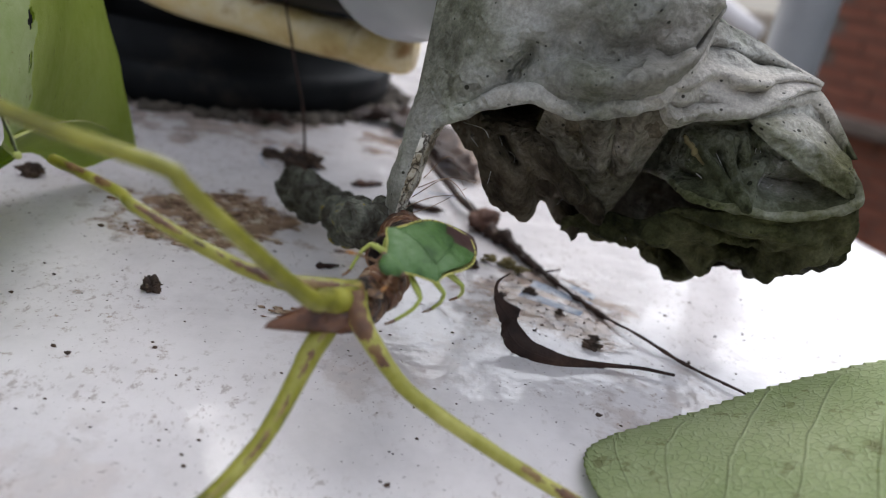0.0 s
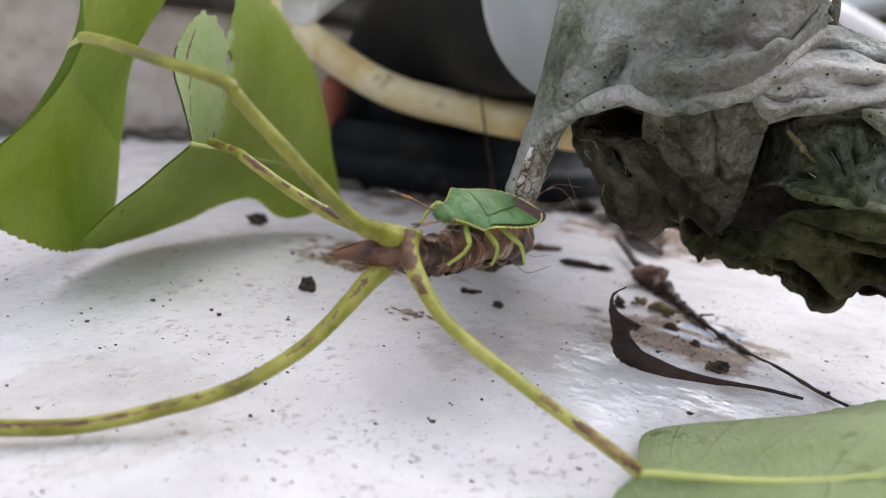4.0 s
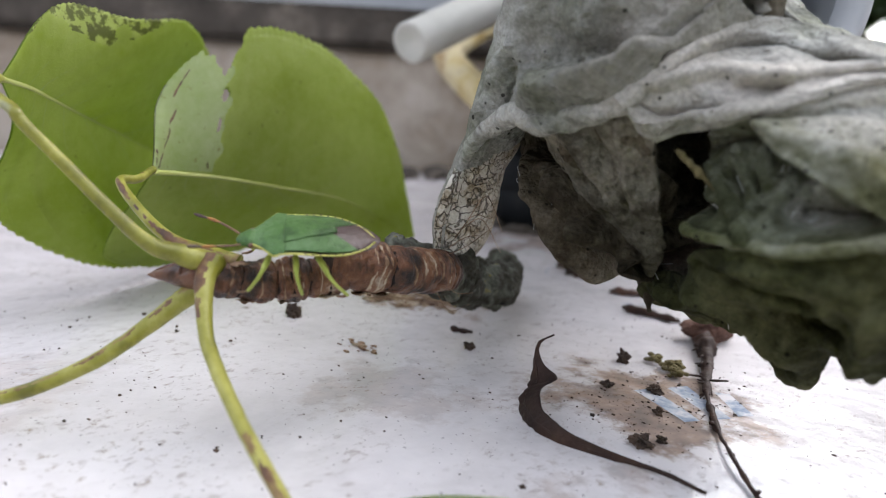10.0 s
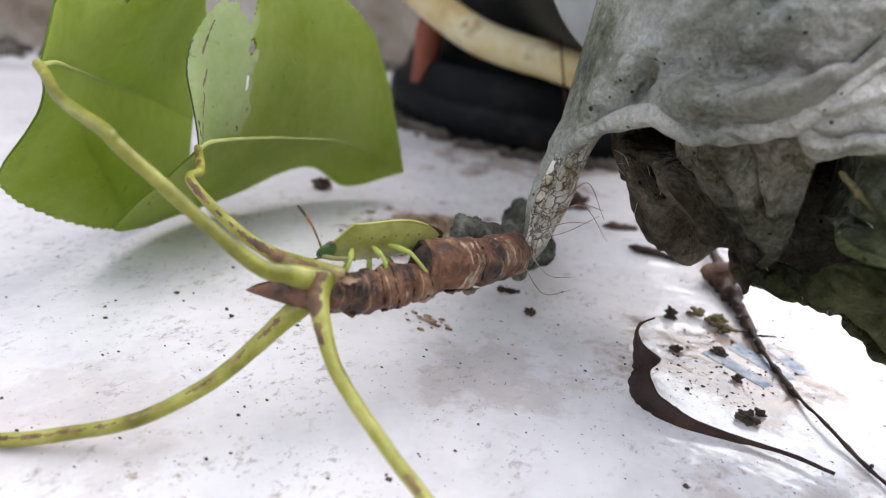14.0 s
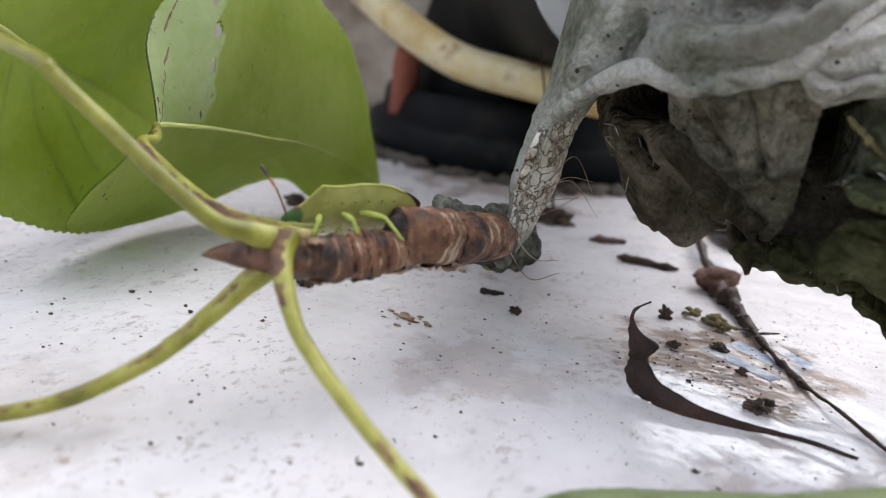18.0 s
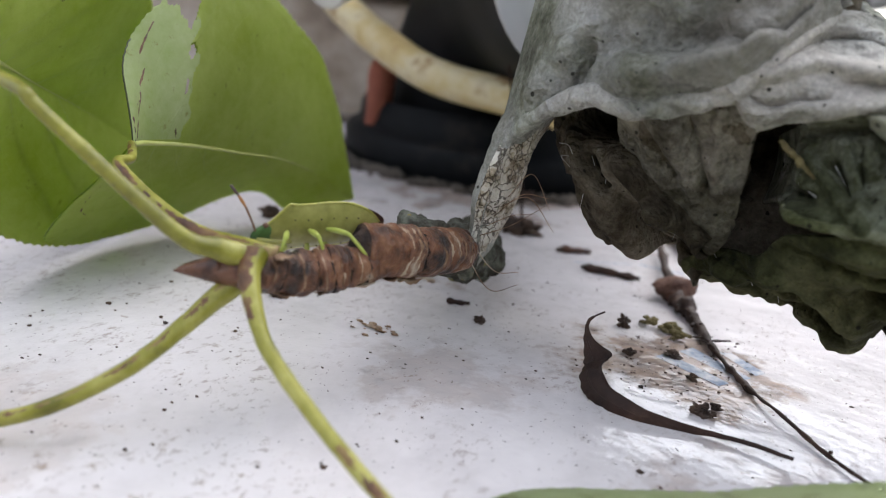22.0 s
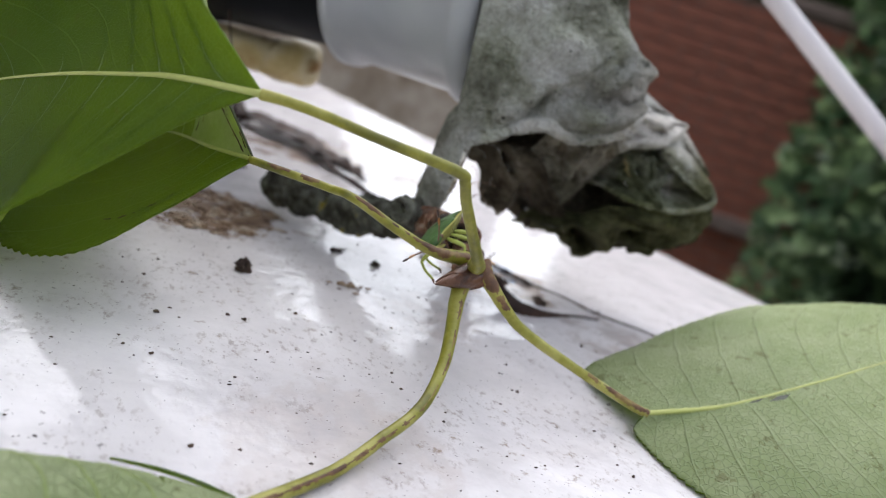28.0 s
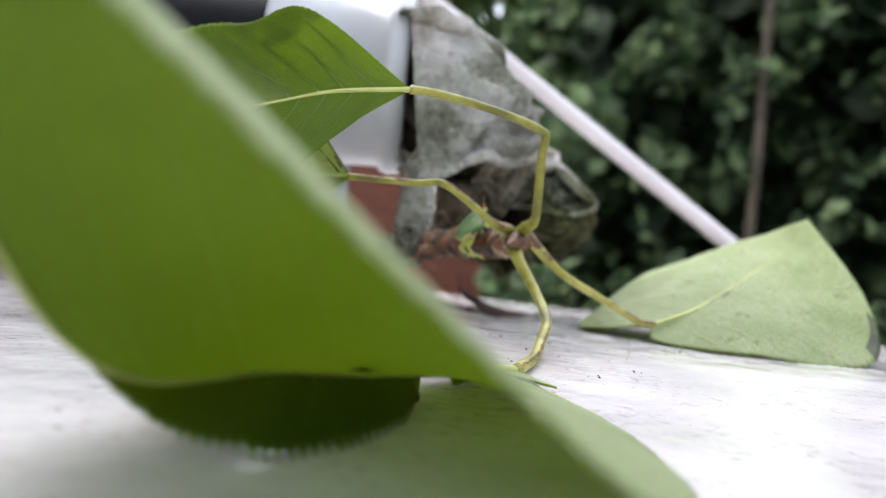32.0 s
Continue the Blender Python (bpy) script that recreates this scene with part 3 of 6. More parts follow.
def bud():
    """A pointed bud in tight overlapping scales."""
    base, tip = Vector((-0.45, 0.05, 1.53)), Vector((-1.1, -0.26, 1.41))
    ax = (tip - base).normalized()
    size = (tip - base).length

    def girth(f):
        return 0.175 * max(0.0, 1 - f) ** 0.72 * (1 - 0.12 * math.exp(-((f / 0.12) ** 2)))

    o = part("bud", tube(bmesh.new(), [(*base.lerp(tip, f), max(0.004, girth(f))) for f in (0, 0.1, 0.2, 0.35, 0.5, 0.65, 0.8, 0.9, 0.97, 1)], 40, 18, 0.06, 8.0), BUD, spur, "pointed red-brown bud")
    side = ax.orthogonal().normalized()
    other = ax.cross(side)
    for k in range(5):
        f0, f1, mid = 0.0 + 0.1 * k, 0.50 + 0.115 * k, k * 2.4
        grid = []
        for i in range(12):
            e = i / 11
            f = f0 + (f1 - f0) * e
            w = 1.15 * math.sqrt(max(0.0, 1 - e ** 1.6)) + 0.02
            row = []
            for j in range(9):
                a = mid + w * (j / 4 - 1)
                row.append(base + ax * size * f + (side * math.cos(a) + other * math.sin(a)) * (girth(f) + 0.010))
            grid.append(row)
        part("bud_scale", shell(grid, 0.008), BUD, o)


def petiole(name, pts, mat, facing=(0.35, 0.25, 0.8), amount=0.5):
    """A leaf stalk with an uneven brown band along the side that faces the light."""
    n, sides = 130, 28
    bm = tube(bmesh.new(), pts, n, sides, 0.06, 7.0)
    bm.normal_update()
    bm.faces.ensure_lookup_table()
    way = Vector(facing).normalized()
    for i, f in enumerate(bm.faces[: (n - 1) * sides]):
        ring = i // sides / (n - 1)
        width = amount * (0.55 + 0.9 * noise.noise(Vector((ring * 5, way.x * 9, 0))) + 0.5 * noise.noise(Vector((ring * 26, way.y * 9, 1))))
        if f.normal.angle(way, 3.0) < width + 0.3 * noise.noise(f.calc_center_median() * 9):
            f.material_index = 1
    part(name, bm, [mat, STREAK], spur)


def leaf(name, mid, one, two, label, bulge=(0.0, 0.0), teeth=64, wave=0.06, rib=0.04, seed=0.0, upper=1, nv=30, patch=None, crest=None, vault=None, tooth=0.022, under=None, scars=(), veins=(7, 0.0165, 0.0, (-1, 1))):
    """A blade between its midrib and its two margins, each given by six points from base to tip. crest: a line that the second half arches over; vault: the same for the first half. upper: which side of mid x one is the dark one."""
    nu = 240
    M, A, B = (spline(p, nu) for p in (mid, one, two))
    C = spline(crest, nu) if crest else None
    D = spline(vault, nu) if vault else None
    grid = []
    for i in range(nu):
        row = []
        m = Vector(M[i])
        ahead = (Vector(M[min(i + 1, nu - 1)]) - Vector(M[max(i - 1, 0)])).normalized()
        for j in range(-nv, nv + 1):
            s = abs(j) / nv
            out = Vector(A[i] if j > 0 else B[i]) - m
            saw = (i * teeth / nu) % 1.0
            k = s * (1 - (tooth * saw if s > 0.93 and 5 < i < nu - 6 else 0.0))
            nrm = ahead.cross(out.normalized()) * (1 if j > 0 else -1) if out.length > 1e-6 else Vector((0, 0, 0))
            if vault and j > 0:
                p = m * (1 - k) * (1 - 2 * k) + Vector(D[i]) * 4 * k * (1 - k) + Vector(A[i]) * k * (2 * k - 1)
                row.append(p + nrm * wave * s * noise.noise(p * 1.1))
                continue
            if crest and j < 0:
                p = m * (1 - k) * (1 - 2 * k) + Vector(C[i]) * 4 * k * (1 - k) + Vector(B[i]) * k * (2 * k - 1)
                row.append(p + nrm * wave * s * noise.noise(p * 1.1))
                continue
            p = m + out * k + nrm * (bulge[0 if j > 0 else 1] * 4 * s * (1 - s) * out.length)
            p += nrm * wave * min(1.0, out.length) * s * noise.noise(p * 1.1 + Vector((seed, 0, 0)))
            row.append(p)
        grid.append(row)
    bm = shell(grid, 0.028, None, lambda i, j: (i / (nu - 1), j / (2 * nv)), (0, 1) if upper == 1 else (1, 0))
    if patch:
        lay = bm.loops.layers.uv.verify()
        gone = []
        for f in bm.faces:
            u, v = f.loops[0][lay].uv
            k = patch(u, v * 2 - 1)
            if k < 0:
                gone.append(f)
            elif k and (k < 4 or f.material_index == 1):
                f.material_index = k
        bmesh.ops.delete(bm, geom=gone, context="FACES")
    blade = part(name, bm, [LEAF_TOP, under or LEAF_LOW, GNAWED, STAIN_AND_FLAP, STAINED], spur, label)
    for line, r in scars:
        pts = [(*grid[int(u * (nu - 1))][int((v + 1) * nv)], r * (0.95 + 0.25 * random.random())) for u, v in spline(line, 26)]
        part("scar", tube(bmesh.new(), pts, 90, 8, 0.6, 11.0), SCAR, blade, "brown scar line")
    count, thick, lift, halves = veins
    for k in range(count):
        for side in halves:
            u0 = 0.05 + 0.74 * (k + 0.3 * (side > 0)) / count
            pts = []
            for q in range(13):
                f = q / 12
                v = side * 0.84 * f
                i = min(nu - 2, int((u0 + 0.15 * f ** 1.25 + 0.006 * math.sin(k * 2.3 + f * 6)) * (nu - 1)))
                j = int(round((v + 1) * nv))
                g = [Vector(grid[i + a][min(2 * nv, max(0, j + b))]) for a, b in ((0, 0), (1, 0), (0, 1 if side < 0 else -1))]
                n = (g[1] - g[0]).cross(g[2] - g[0]) * (1 if side < 0 else -1)
                n = n.normalized() if n.length > 1e-9 else Vector((0, 0, 0))
                pts.append((*(g[0] + n * lift * upper), thick * (1 - 0.2 * f)))
            if patch and any(patch(u0 + 0.15 * f ** 1.25, side * 0.84 * f) < 0 for f in (0.2, 0.4, 0.6, 0.8, 1.0)):
                continue
            part("side_vein", tube(bmesh.new(), pts, 40, 6), VEIN, blade)
    rp = [(*p, rib * (1 - 0.75 * i / (nu - 1))) for i, p in enumerate(M)][:228:9]
    part("midrib", tube(bmesh.new(), rp, 70, 8), RIB, blade)
    return blade


def flakes_of_bark():
    """Loose paper flakes under the twig."""
    for k, (x, y, z, r) in enumerate(((-0.3, 0.42, 1.24, 0.07), (-0.16, 0.78, 1.21, 0.05), (-0.02, 1.18, 1.25, 0.08), (0.06, 1.62, 1.23, 0.06), (0.1, 1.86, 1.18, 0.08), (-0.22, 0.25, 1.66, 0.06))):
        grid = [[(x + r * (a - 2) * 0.6 + 0.03 * noise.noise(Vector((a, b, k))), y + r * (b - 2) * 0.7, z + 0.04 * noise.noise(Vector((a * 0.7, b * 0.7, k + 5)))) for b in range(5)] for a in range(5)]
        part("bark_flake", shell(grid, 0.008), HUSK, spur, "loose papery bark flake")


bark()
flakes_of_bark()
bud()
petiole("petiole", [(-0.40, 0.09, 1.68, 0.12), (-0.31, -0.07, 1.52, 0.10), (-0.02, -0.24, 1.23, 0.075), (0.3, -0.36, 1.01, 0.068), (1.13, -0.56, 0.68, 0.064), (2.02, -0.72, 0.36, 0.062), (2.25, -0.9, 0.33, 0.065)], PETIOLE, (-0.5, -0.5, 0.7), 1.0)
petiole("petiole", [(-0.56, 0.11, 1.42, 0.12), (-0.68, -0.15, 1.2, 0.10), (-0.77, -0.41, 0.99, 0.085), (-0.95, -0.85, 0.66, 0.075), (-1.31, -1.35, 0.35, 0.07), (-1.84, -1.72, 0.12, 0.07), (-2.45, -2.13, -0.05, 0.072), (-3.32, -2.63, -0.1, 0.075)], PETIOLE, (0.3, -0.6, 0.7), 0.26)
petiole("petiole", [(-0.41, 0.14, 1.6, 0.13), (-0.6, -0.17, 1.72, 0.105), (-0.78, -0.49, 1.88, 0.075), (-1.42, -1.04, 2.63, 0.062), (-1.62, -1.24, 2.9, 0.06), (-1.75, -1.27, 3.0, 0.06), (-2.52, -1.19, 3.1, 0.055), (-3.3, -0.9, 3.18, 0.055), (-3.74, -0.72, 3.18, 0.058)], PETIOLE, (0.5, 0.2, -0.8), 0.5)
petiole("petiole", [(-0.38, 0.34, 1.6, 0.11), (-0.62, 0.18, 1.66, 0.10), (-1.12, 0.05, 1.72, 0.07), (-1.63, -0.02, 1.9, 0.06), (-2.29, 0.02, 2.17, 0.054), (-2.57, 0.37, 2.15, 0.05), (-3.36, 0.96, 2.13, 0.05)], PETIOLE, (0.2, -0.75, 0.6), 1.05)

leaf("leaf_blade", [(-3.72, -0.72, 3.18), (-4.42, -0.16, 3.05), (-4.84, 0.28, 2.89), (-5.52, 1.07, 2.57), (-6.31, 2.32, 2.04), (-7.06, 3.74, 1.34)],
     [(-3.72, -0.72, 3.18), (-4.69, 0.31, 4.1), (-4.89, 1.37, 4.05), (-5.23, 2.55, 4.05), (-7.12, 4.06, 2.98), (-7.06, 3.73, 1.34)],
     [(-3.72, -0.71, 3.19), (-4.41, -0.37, 2.58), (-5.92, -0.16, 1.14), (-6.12, 1.48, 0.13), (-6.75, 3.18, 0.1), (-7.06, 3.74, 1.34)],
     "broad green leaf with dark stain near its edge", (0.06, 0.05), seed=1.0, upper=-1, under=LEAF_MID,
     patch=lambda u, v: 4 if v > 0.5 and 2.2 * (v - 0.63) - 4 * abs(u - 0.33) + 0.4 * noise.noise(Vector((u * 14, v * 5, 1))) > 0.0 else 0)
leaf_b = leaf("leaf_blade", [(-3.32, 0.94, 2.14), (-3.75, 1.48, 2.05), (-4.01, 2.34, 1.92), (-4.36, 3.5, 1.68), (-4.54, 4.99, 1.34), (-4.57, 6.63, 0.53)],
     [(-3.32, 0.94, 2.14), (-4.12, 1.48, 3.3), (-4.34, 2.97, 4.21), (-4.87, 4.76, 3.93), (-4.89, 6.14, 2.7), (-4.57, 6.63, 0.53)],
     [(-3.32, 0.94, 2.14), (-5.13, 0.9, 0.57), (-6.11, 2.8, 0.1), (-5.64, 4.98, 0.65), (-5.29, 5.79, 0.25), (-4.57, 6.63, 0.53)],
     "translucent green leaf with pale gnawed patch and small holes", (0.08, 0.03), seed=2.0, upper=-1, nv=70, under=LEAF_MID,
     scars=((((0.05, 0.2), (0.08, 0.4), (0.15, 0.52), (0.17, 0.62), (0.22, 0.72), (0.2, 0.8), (0.26, 0.92)), 0.015), (((0.01, 0.1), (0.03, 0.35), (0.04, 0.6), (0.06, 0.8)), 0.016), (((0.15, 0.52), (0.12, 0.58), (0.13, 0.66)), 0.014), (((0.33, 0.03), (0.32, 0.12), (0.33, 0.22)), 0.014), (((0.45, 0.50), (0.46, 0.56), (0.455, 0.6)), 0.016), (((0.14, -0.5), (0.18, -0.62), (0.24, -0.66)), 0.014)),
     patch=lambda u, v: -1 if (v > 0.7 and abs(u - 0.335 - 0.012 * noise.noise(Vector((v * 13, 0, 1)))) < 0.05 * (v - 0.7) / 0.3) or ((u - 0.335) ** 2 / 0.00008 + (v - 0.57) ** 2 / 0.003 < 1) or ((u - 0.33) ** 2 / 0.00005 + (v - 0.36) ** 2 / 0.003 < 1) else (3 if v > 0.985 and u < 0.2 else 2 if u < 0.345 + 0.02 * noise.noise(Vector((v * 9, 0, 4))) and v > 0.02 else 0))
leaf_f = leaf("leaf_blade", [(2.19, -0.89, 0.33), (3.3, -1.08, 0.68), (4.5, -1.18, 1.2), (5.7, -1.1, 1.62), (6.6, -1.2, 2.1), (7.0, -1.4, 2.77)],
     [(2.19, -0.89, 0.32), (2.3, 0.75, 0.07), (4.0, 1.56, 0.43), (5.66, 1.72, 1.17), (7.2, 0.99, 1.92), (7.0, -1.4, 2.77)],
     [(2.19, -0.89, 0.33), (2.05, -1.1, 0.06), (2.4, -2.6, 0.05), (4.34, -3.8, 0.06), (5.7, -3.14, 1.19), (7.0, -1.4, 2.77)],
     "pale underside of a green leaf leaning on the board", (0.05, 0.06), seed=3.0, upper=-1, veins=(8, 0.0148, 0.0, (-1, 1)),
     patch=lambda u, v: 3 if -0.3 < v < -0.02 and 0.2 < u < 0.42 and min((u - 0.285) ** 2 * 5 + (v + 0.09) ** 2 * 0.8, (u - 0.348) ** 2 * 3 + (v + 0.12) ** 2 * 0.7) < 0.0011 + 0.0006 * noise.noise(Vector((u * 60, v * 20, 2))) else (3 if 0.62 < u < 0.74 and v < -0.9 else 0))
leaf("leaf_blade", [(-3.29, -2.58, -0.12), (-4.2, -2.85, -0.03), (-5.6, -3.45, 0.03), (-7.1, -3.72, 0.12), (-8.81, -4.3, 0.36), (-10.4, -5.3, 2.5)],
     [(-3.29, -2.58, -0.12), (-4.95, -2.95, -0.27), (-6.3, -4.05, -0.30), (-7.6, -4.45, -0.30), (-8.6, -4.2, 0.18), (-10.4, -5.3, 2.5)],
     [(-3.29, -2.58, -0.12), (-3.6, -3.6, -0.2), (-5.5, -6.0, -0.22), (-7.5, -6.9, 0.15), (-9.4, -6.0, 1.7), (-10.4, -5.3, 2.5)],
     "large folded leaf with its pale underside up", (0.02, 0.10), seed=4.0, upper=1, wave=0.03, teeth=58, tooth=0.030, nv=44, rib=0.055, veins=(12, 0.024, 0.0, (1,)),
     # dark triangle in from the base notch paints a folded flap in shadow
     patch=lambda u, v: -1 if (v < -0.72 and abs(u - 0.215 + 0.01 * noise.noise(Vector((v * 12, 0, 2)))) < 0.05 * (-v - 0.30) / 0.7) or (v > 0.22 and abs(u - 0.17 - 0.02 * v) < 0.05 * (v - 0.22) / 0.78) else (3 if (v < -0.32 and abs(u - 0.215 + 0.01 * noise.noise(Vector((v * 12, 0, 2)))) < 0.05 * (-v - 0.30) / 0.7) or (u - 0.53) ** 2 * 50 + (v + 0.10) ** 2 * 12 < 0.008 + 0.012 * noise.noise(Vector((u * 40, v * 9, 3))) else 0),
     crest=[(-3.29, -2.58, -0.12), (-3.85, -2.98, -0.1), (-5.25, -4.5, 0.02), (-7.3, -5.35, 0.53), (-9.1, -5.4, 1.65), (-10.4, -5.3, 2.5)],
     vault=[(-3.29, -2.58, -0.12), (-4.3, -2.35, -0.02), (-5.5, -2.5, 0.20), (-6.8, -2.7, 0.36), (-8.5, -3.6, 0.42), (-10.4, -5.3, 2.5)])

lobe = []
for i in range(14):
    f = i / 13
    p = Vector((-3.42, -2.5, -0.12)).lerp(Vector((-4.48, -2.02, -0.11)), f) + Vector((0, 0, 0.05 * math.sin(3.1 * f)))
    w = 0.17 * math.sin(math.pi * (0.12 + 0.86 * f)) * (1 + 0.12 * (i % 2))
    lobe.append([p + Vector((0.45, 0.8, -0.5)) * w * (j / 4 - 0.5) for j in range(5)])
part("torn_lobe", shell(lobe, 0.025), [LEAF_TOP], spur, "small torn green lobe at the leaf base")


# ---- the shield bug ----
bug = thing("shield_bug", (0, 0, 0), "green shield bug with yellow legs standing on the spur", "insect")


feelers, near_legs = [], []


def bug_body():
    """Head along +x, back up; centimetres about its middle."""
    SIDE = [(0.53, 0.12), (0.45, 0.19), (0.38, 0.275), (0.325, 0.345), (0.295, 0.355), (0.25, 0.335), (0.1, 0.325), (-0.1, 0.335), (-0.3, 0.315), (-0.45, 0.25), (-0.57, 0.155), (-0.655, 0.035)]

    def half(x):
        return float(np.interp(-x, [-p[0] for p in SIDE], [p[1] for p in SIDE]))

    def height(x):
        return float(np.interp(-x, [-0.53, -0.42, -0.25, 0.0, 0.2, 0.45, 0.66], [0.02, 0.075, 0.125, 0.13, 0.115, 0.07, 0.02]))

    def plate(name, x0, x1, y0, y1, lift, mat, label="", n=(36, 25)):
        """A thin plate of the back; y0 and y1 are functions of x."""
        rows = []
        for i in range(n[0]):
            x = x0 + (x1 - x0) * i / (n[0] - 1)
            row = []
            for j in range(n[1]):
                y = y0(x) + (y1(x) - y0(x)) * j / (n[1] - 1)
                v = min(1.0, abs(y) / max(half(x), 0.01))
                z = height(x) * (1 - 0.55 * v**2.4) + lift + 0.005 * noise.noise(Vector((x * 18, y * 18, 0))) + 0.003 * noise.noise(Vector((x * 55, y * 55, 3)))
                row.append((x, y, z))
            rows.append(row)
        bm = shell(rows, 0.007)
        bm.normal_update()
        return part(name, bm, mat, bug, label)

    def waist(x):
        return half(x) * 0.985

    plate("pronotum", 0.53, 0.215, lambda x: -half(x), half, 0.008, SHIELD, n=(30, 41))
    tri = lambda x: 0.205 * max(0.0, (x + 0.29) / 0.52) ** 0.75 + 0.014
    plate("scutellum", 0.225, -0.28, lambda x: -tri(x), tri, 0.013, SHIELD)
    inner = lambda x: 0.004 + max(0.0, (-0.17 - x) / 0.33) * 0.22
    for s in (-1, 1):
        plate("wing_cover", 0.22, -0.49, lambda x: s * inner(x), lambda x: s * max(inner(x) + 0.004, waist(x) * 0.93), 0.0025, SHIELD)
    tail = lambda x: min(half(x) * 0.86, 0.235) if x > -0.5 else 0.235 * max(0.0, (x + 0.715) / 0.215) ** 0.5
    plate("wing_tip", -0.16, -0.712, lambda x: -tail(x), tail, -0.002, MEMBRANE, "brown membranous wing tip")
    rows = []
    for i in range(44):
        x = 0.53 - 1.175 * i / 43
        w = half(x) * 0.995
        depth = 0.17 * math.sin(math.pi * min(1.0, max(0.0, (0.62 - x) / 1.30))) ** 0.7
        ring = 0.010 * abs(math.sin(x * 34)) if x < 0.1 else 0.0
        rows.append([(x, w * (j / 12 - 1), height(x) * 0.42 - (depth - ring) * (1 - abs(j / 12 - 1) ** 1.9)) for j in range(25)][::-1])
    part("belly", simple_grid(rows), BELLY, bug, "yellow-green belly")
    for s in (-1, 1):
        rim = [(x, s * w, height(x) * 0.44, 0.011) for x, w in SIDE]
        part("body_rim", tube(bmesh.new(), rim, 60, 7), RIMMED, bug, "yellow rim of the abdomen")
        for k in range(9):
            x = 0.02 - 0.072 * k
            part("rim_mark", grain(bmesh.new(), (x, s * (half(x) + 0.002), height(x) * 0.44 + 0.007), (0.014, 0.010, 0.009), k), MEMBRANE, bug)
        for k in range(6):
            x = 0.26 - 0.13 * k
            part("spiracle", grain(bmesh.new(), (x, s * half(x) * 0.62, height(x) * 0.42 - 0.105 * math.sin(math.pi * (0.62 - x) / 1.30) ** 0.7), (0.011, 0.011, 0.008), k), CRUMB, bug)
    head = bmesh.new()
    bmesh.ops.create_uvsphere(head, u_segments=24, v_segments=14, radius=0.105)
    for v in head.verts:
        v.co = Vector((v.co.x * 1.25 + 0.56, v.co.y * (1.3 if v.co.x < 0.02 else 1.05), v.co.z * 0.55 - 0.005 - 0.25 * max(0.0, v.co.x)))
    h = part("head", head, SHIELD, bug)
    part("snout", tube(bmesh.new(), [(0.63, 0, -0.06, 0.03), (0.50, 0, -0.11, 0.026), (0.30, 0, -0.14, 0.018)], 12, 8), BELLY, h)
    for s in (-1, 1):
        e = bmesh.new()
        bmesh.ops.create_icosphere(e, subdivisions=2, radius=0.030)
        for v in e.verts:
            v.co += Vector((0.54, 0.128 * s, -0.005))
        part("eye", e, FEELER, h)
        joints = [(0.64, 0.08 * s, -0.03), (0.72, 0.13 * s, -0.01), (0.86, 0.20 * s, 0.03), (0.98, 0.24 * s, 0.05), (1.11, 0.27 * s, 0.07)]
        feeler = None
        for k, (p, q) in enumerate(zip(joints, joints[1:])):
            bm = tube(bmesh.new(), [(*p, 0.009), (*[(a + b) / 2 for a, b in zip(p, q)], 0.012 if k < 2 else 0.017), (*q, 0.011)], 10, 7)
            joint = part("feeler_joint" if feeler else "feeler", bm, (FEELER, FEELER, RUSTY, MEMBRANE)[k], feeler or bug, "jointed brown feeler" if k == 0 else "")
            feeler = feeler or joint
        feelers.append(feeler)
        for x0, kx, fx, reach in ((0.34, 0.42, 0.56, 0.36), (0.12, 0.10, 0.04, 0.40), (-0.06, -0.20, -0.40, 0.40)):
            thigh = part("leg", tube(bmesh.new(), [(x0, 0.10 * s, -0.09, 0.020), (x0 * 0.6 + kx * 0.4, 0.20 * s, -0.10, 0.030), (x0 * 0.3 + kx * 0.7, 0.29 * s, -0.115, 0.030), (kx, reach * s, -0.13, 0.021)], 18, 9), LEG, bug)
            if s > 0:
                near_legs.append((thigh, (x0, 0.10, -0.09)))
            part("shin", tube(bmesh.new(), [(kx, reach * s, -0.13, 0.020), (kx * 0.6 + fx * 0.4, (reach + 0.012) * s, -0.24, 0.019), (fx, (reach - 0.03) * s, -0.40, 0.017)], 18, 8), LEG, thigh)
            part("foot", tube(bmesh.new(), [(fx, (reach - 0.03) * s, -0.40, 0.016), (fx + 0.05, (reach - 0.04) * s, -0.425, 0.014), (fx + 0.11, (reach - 0.05) * s, -0.43, 0.009)], 10, 7), FEELER, thigh)


bug_body()


# ---- the grey cloth in the white collar ----
rag = thing("grey_cloth", (2.5, 4.2, 3.4), "crumpled stiff grey felted cloth stuffed into a white collar", "cloth")


def crumple(p, amount, seed):
    q = p * 1.0 + Vector((seed * 3.7, seed, 2 * seed))
    ridge = 1 - 2.2 * abs(noise.noise(q))
    fine = 1 - 2.0 * abs(noise.noise(q * 2.6))
    soft = 1 - 2.0 * abs(noise.noise(Vector((q.x * 0.7 + q.z * 0.5, q.y, q.z * 1.6)) * 2.0))
    return amount * (0.6 * ridge + 0.4 * fine + 0.25 * soft + 0.26 * (1 - 2 * abs(noise.noise(q * 6))) + 0.10 * noise.noise(q * 15)) - amount * 0.4


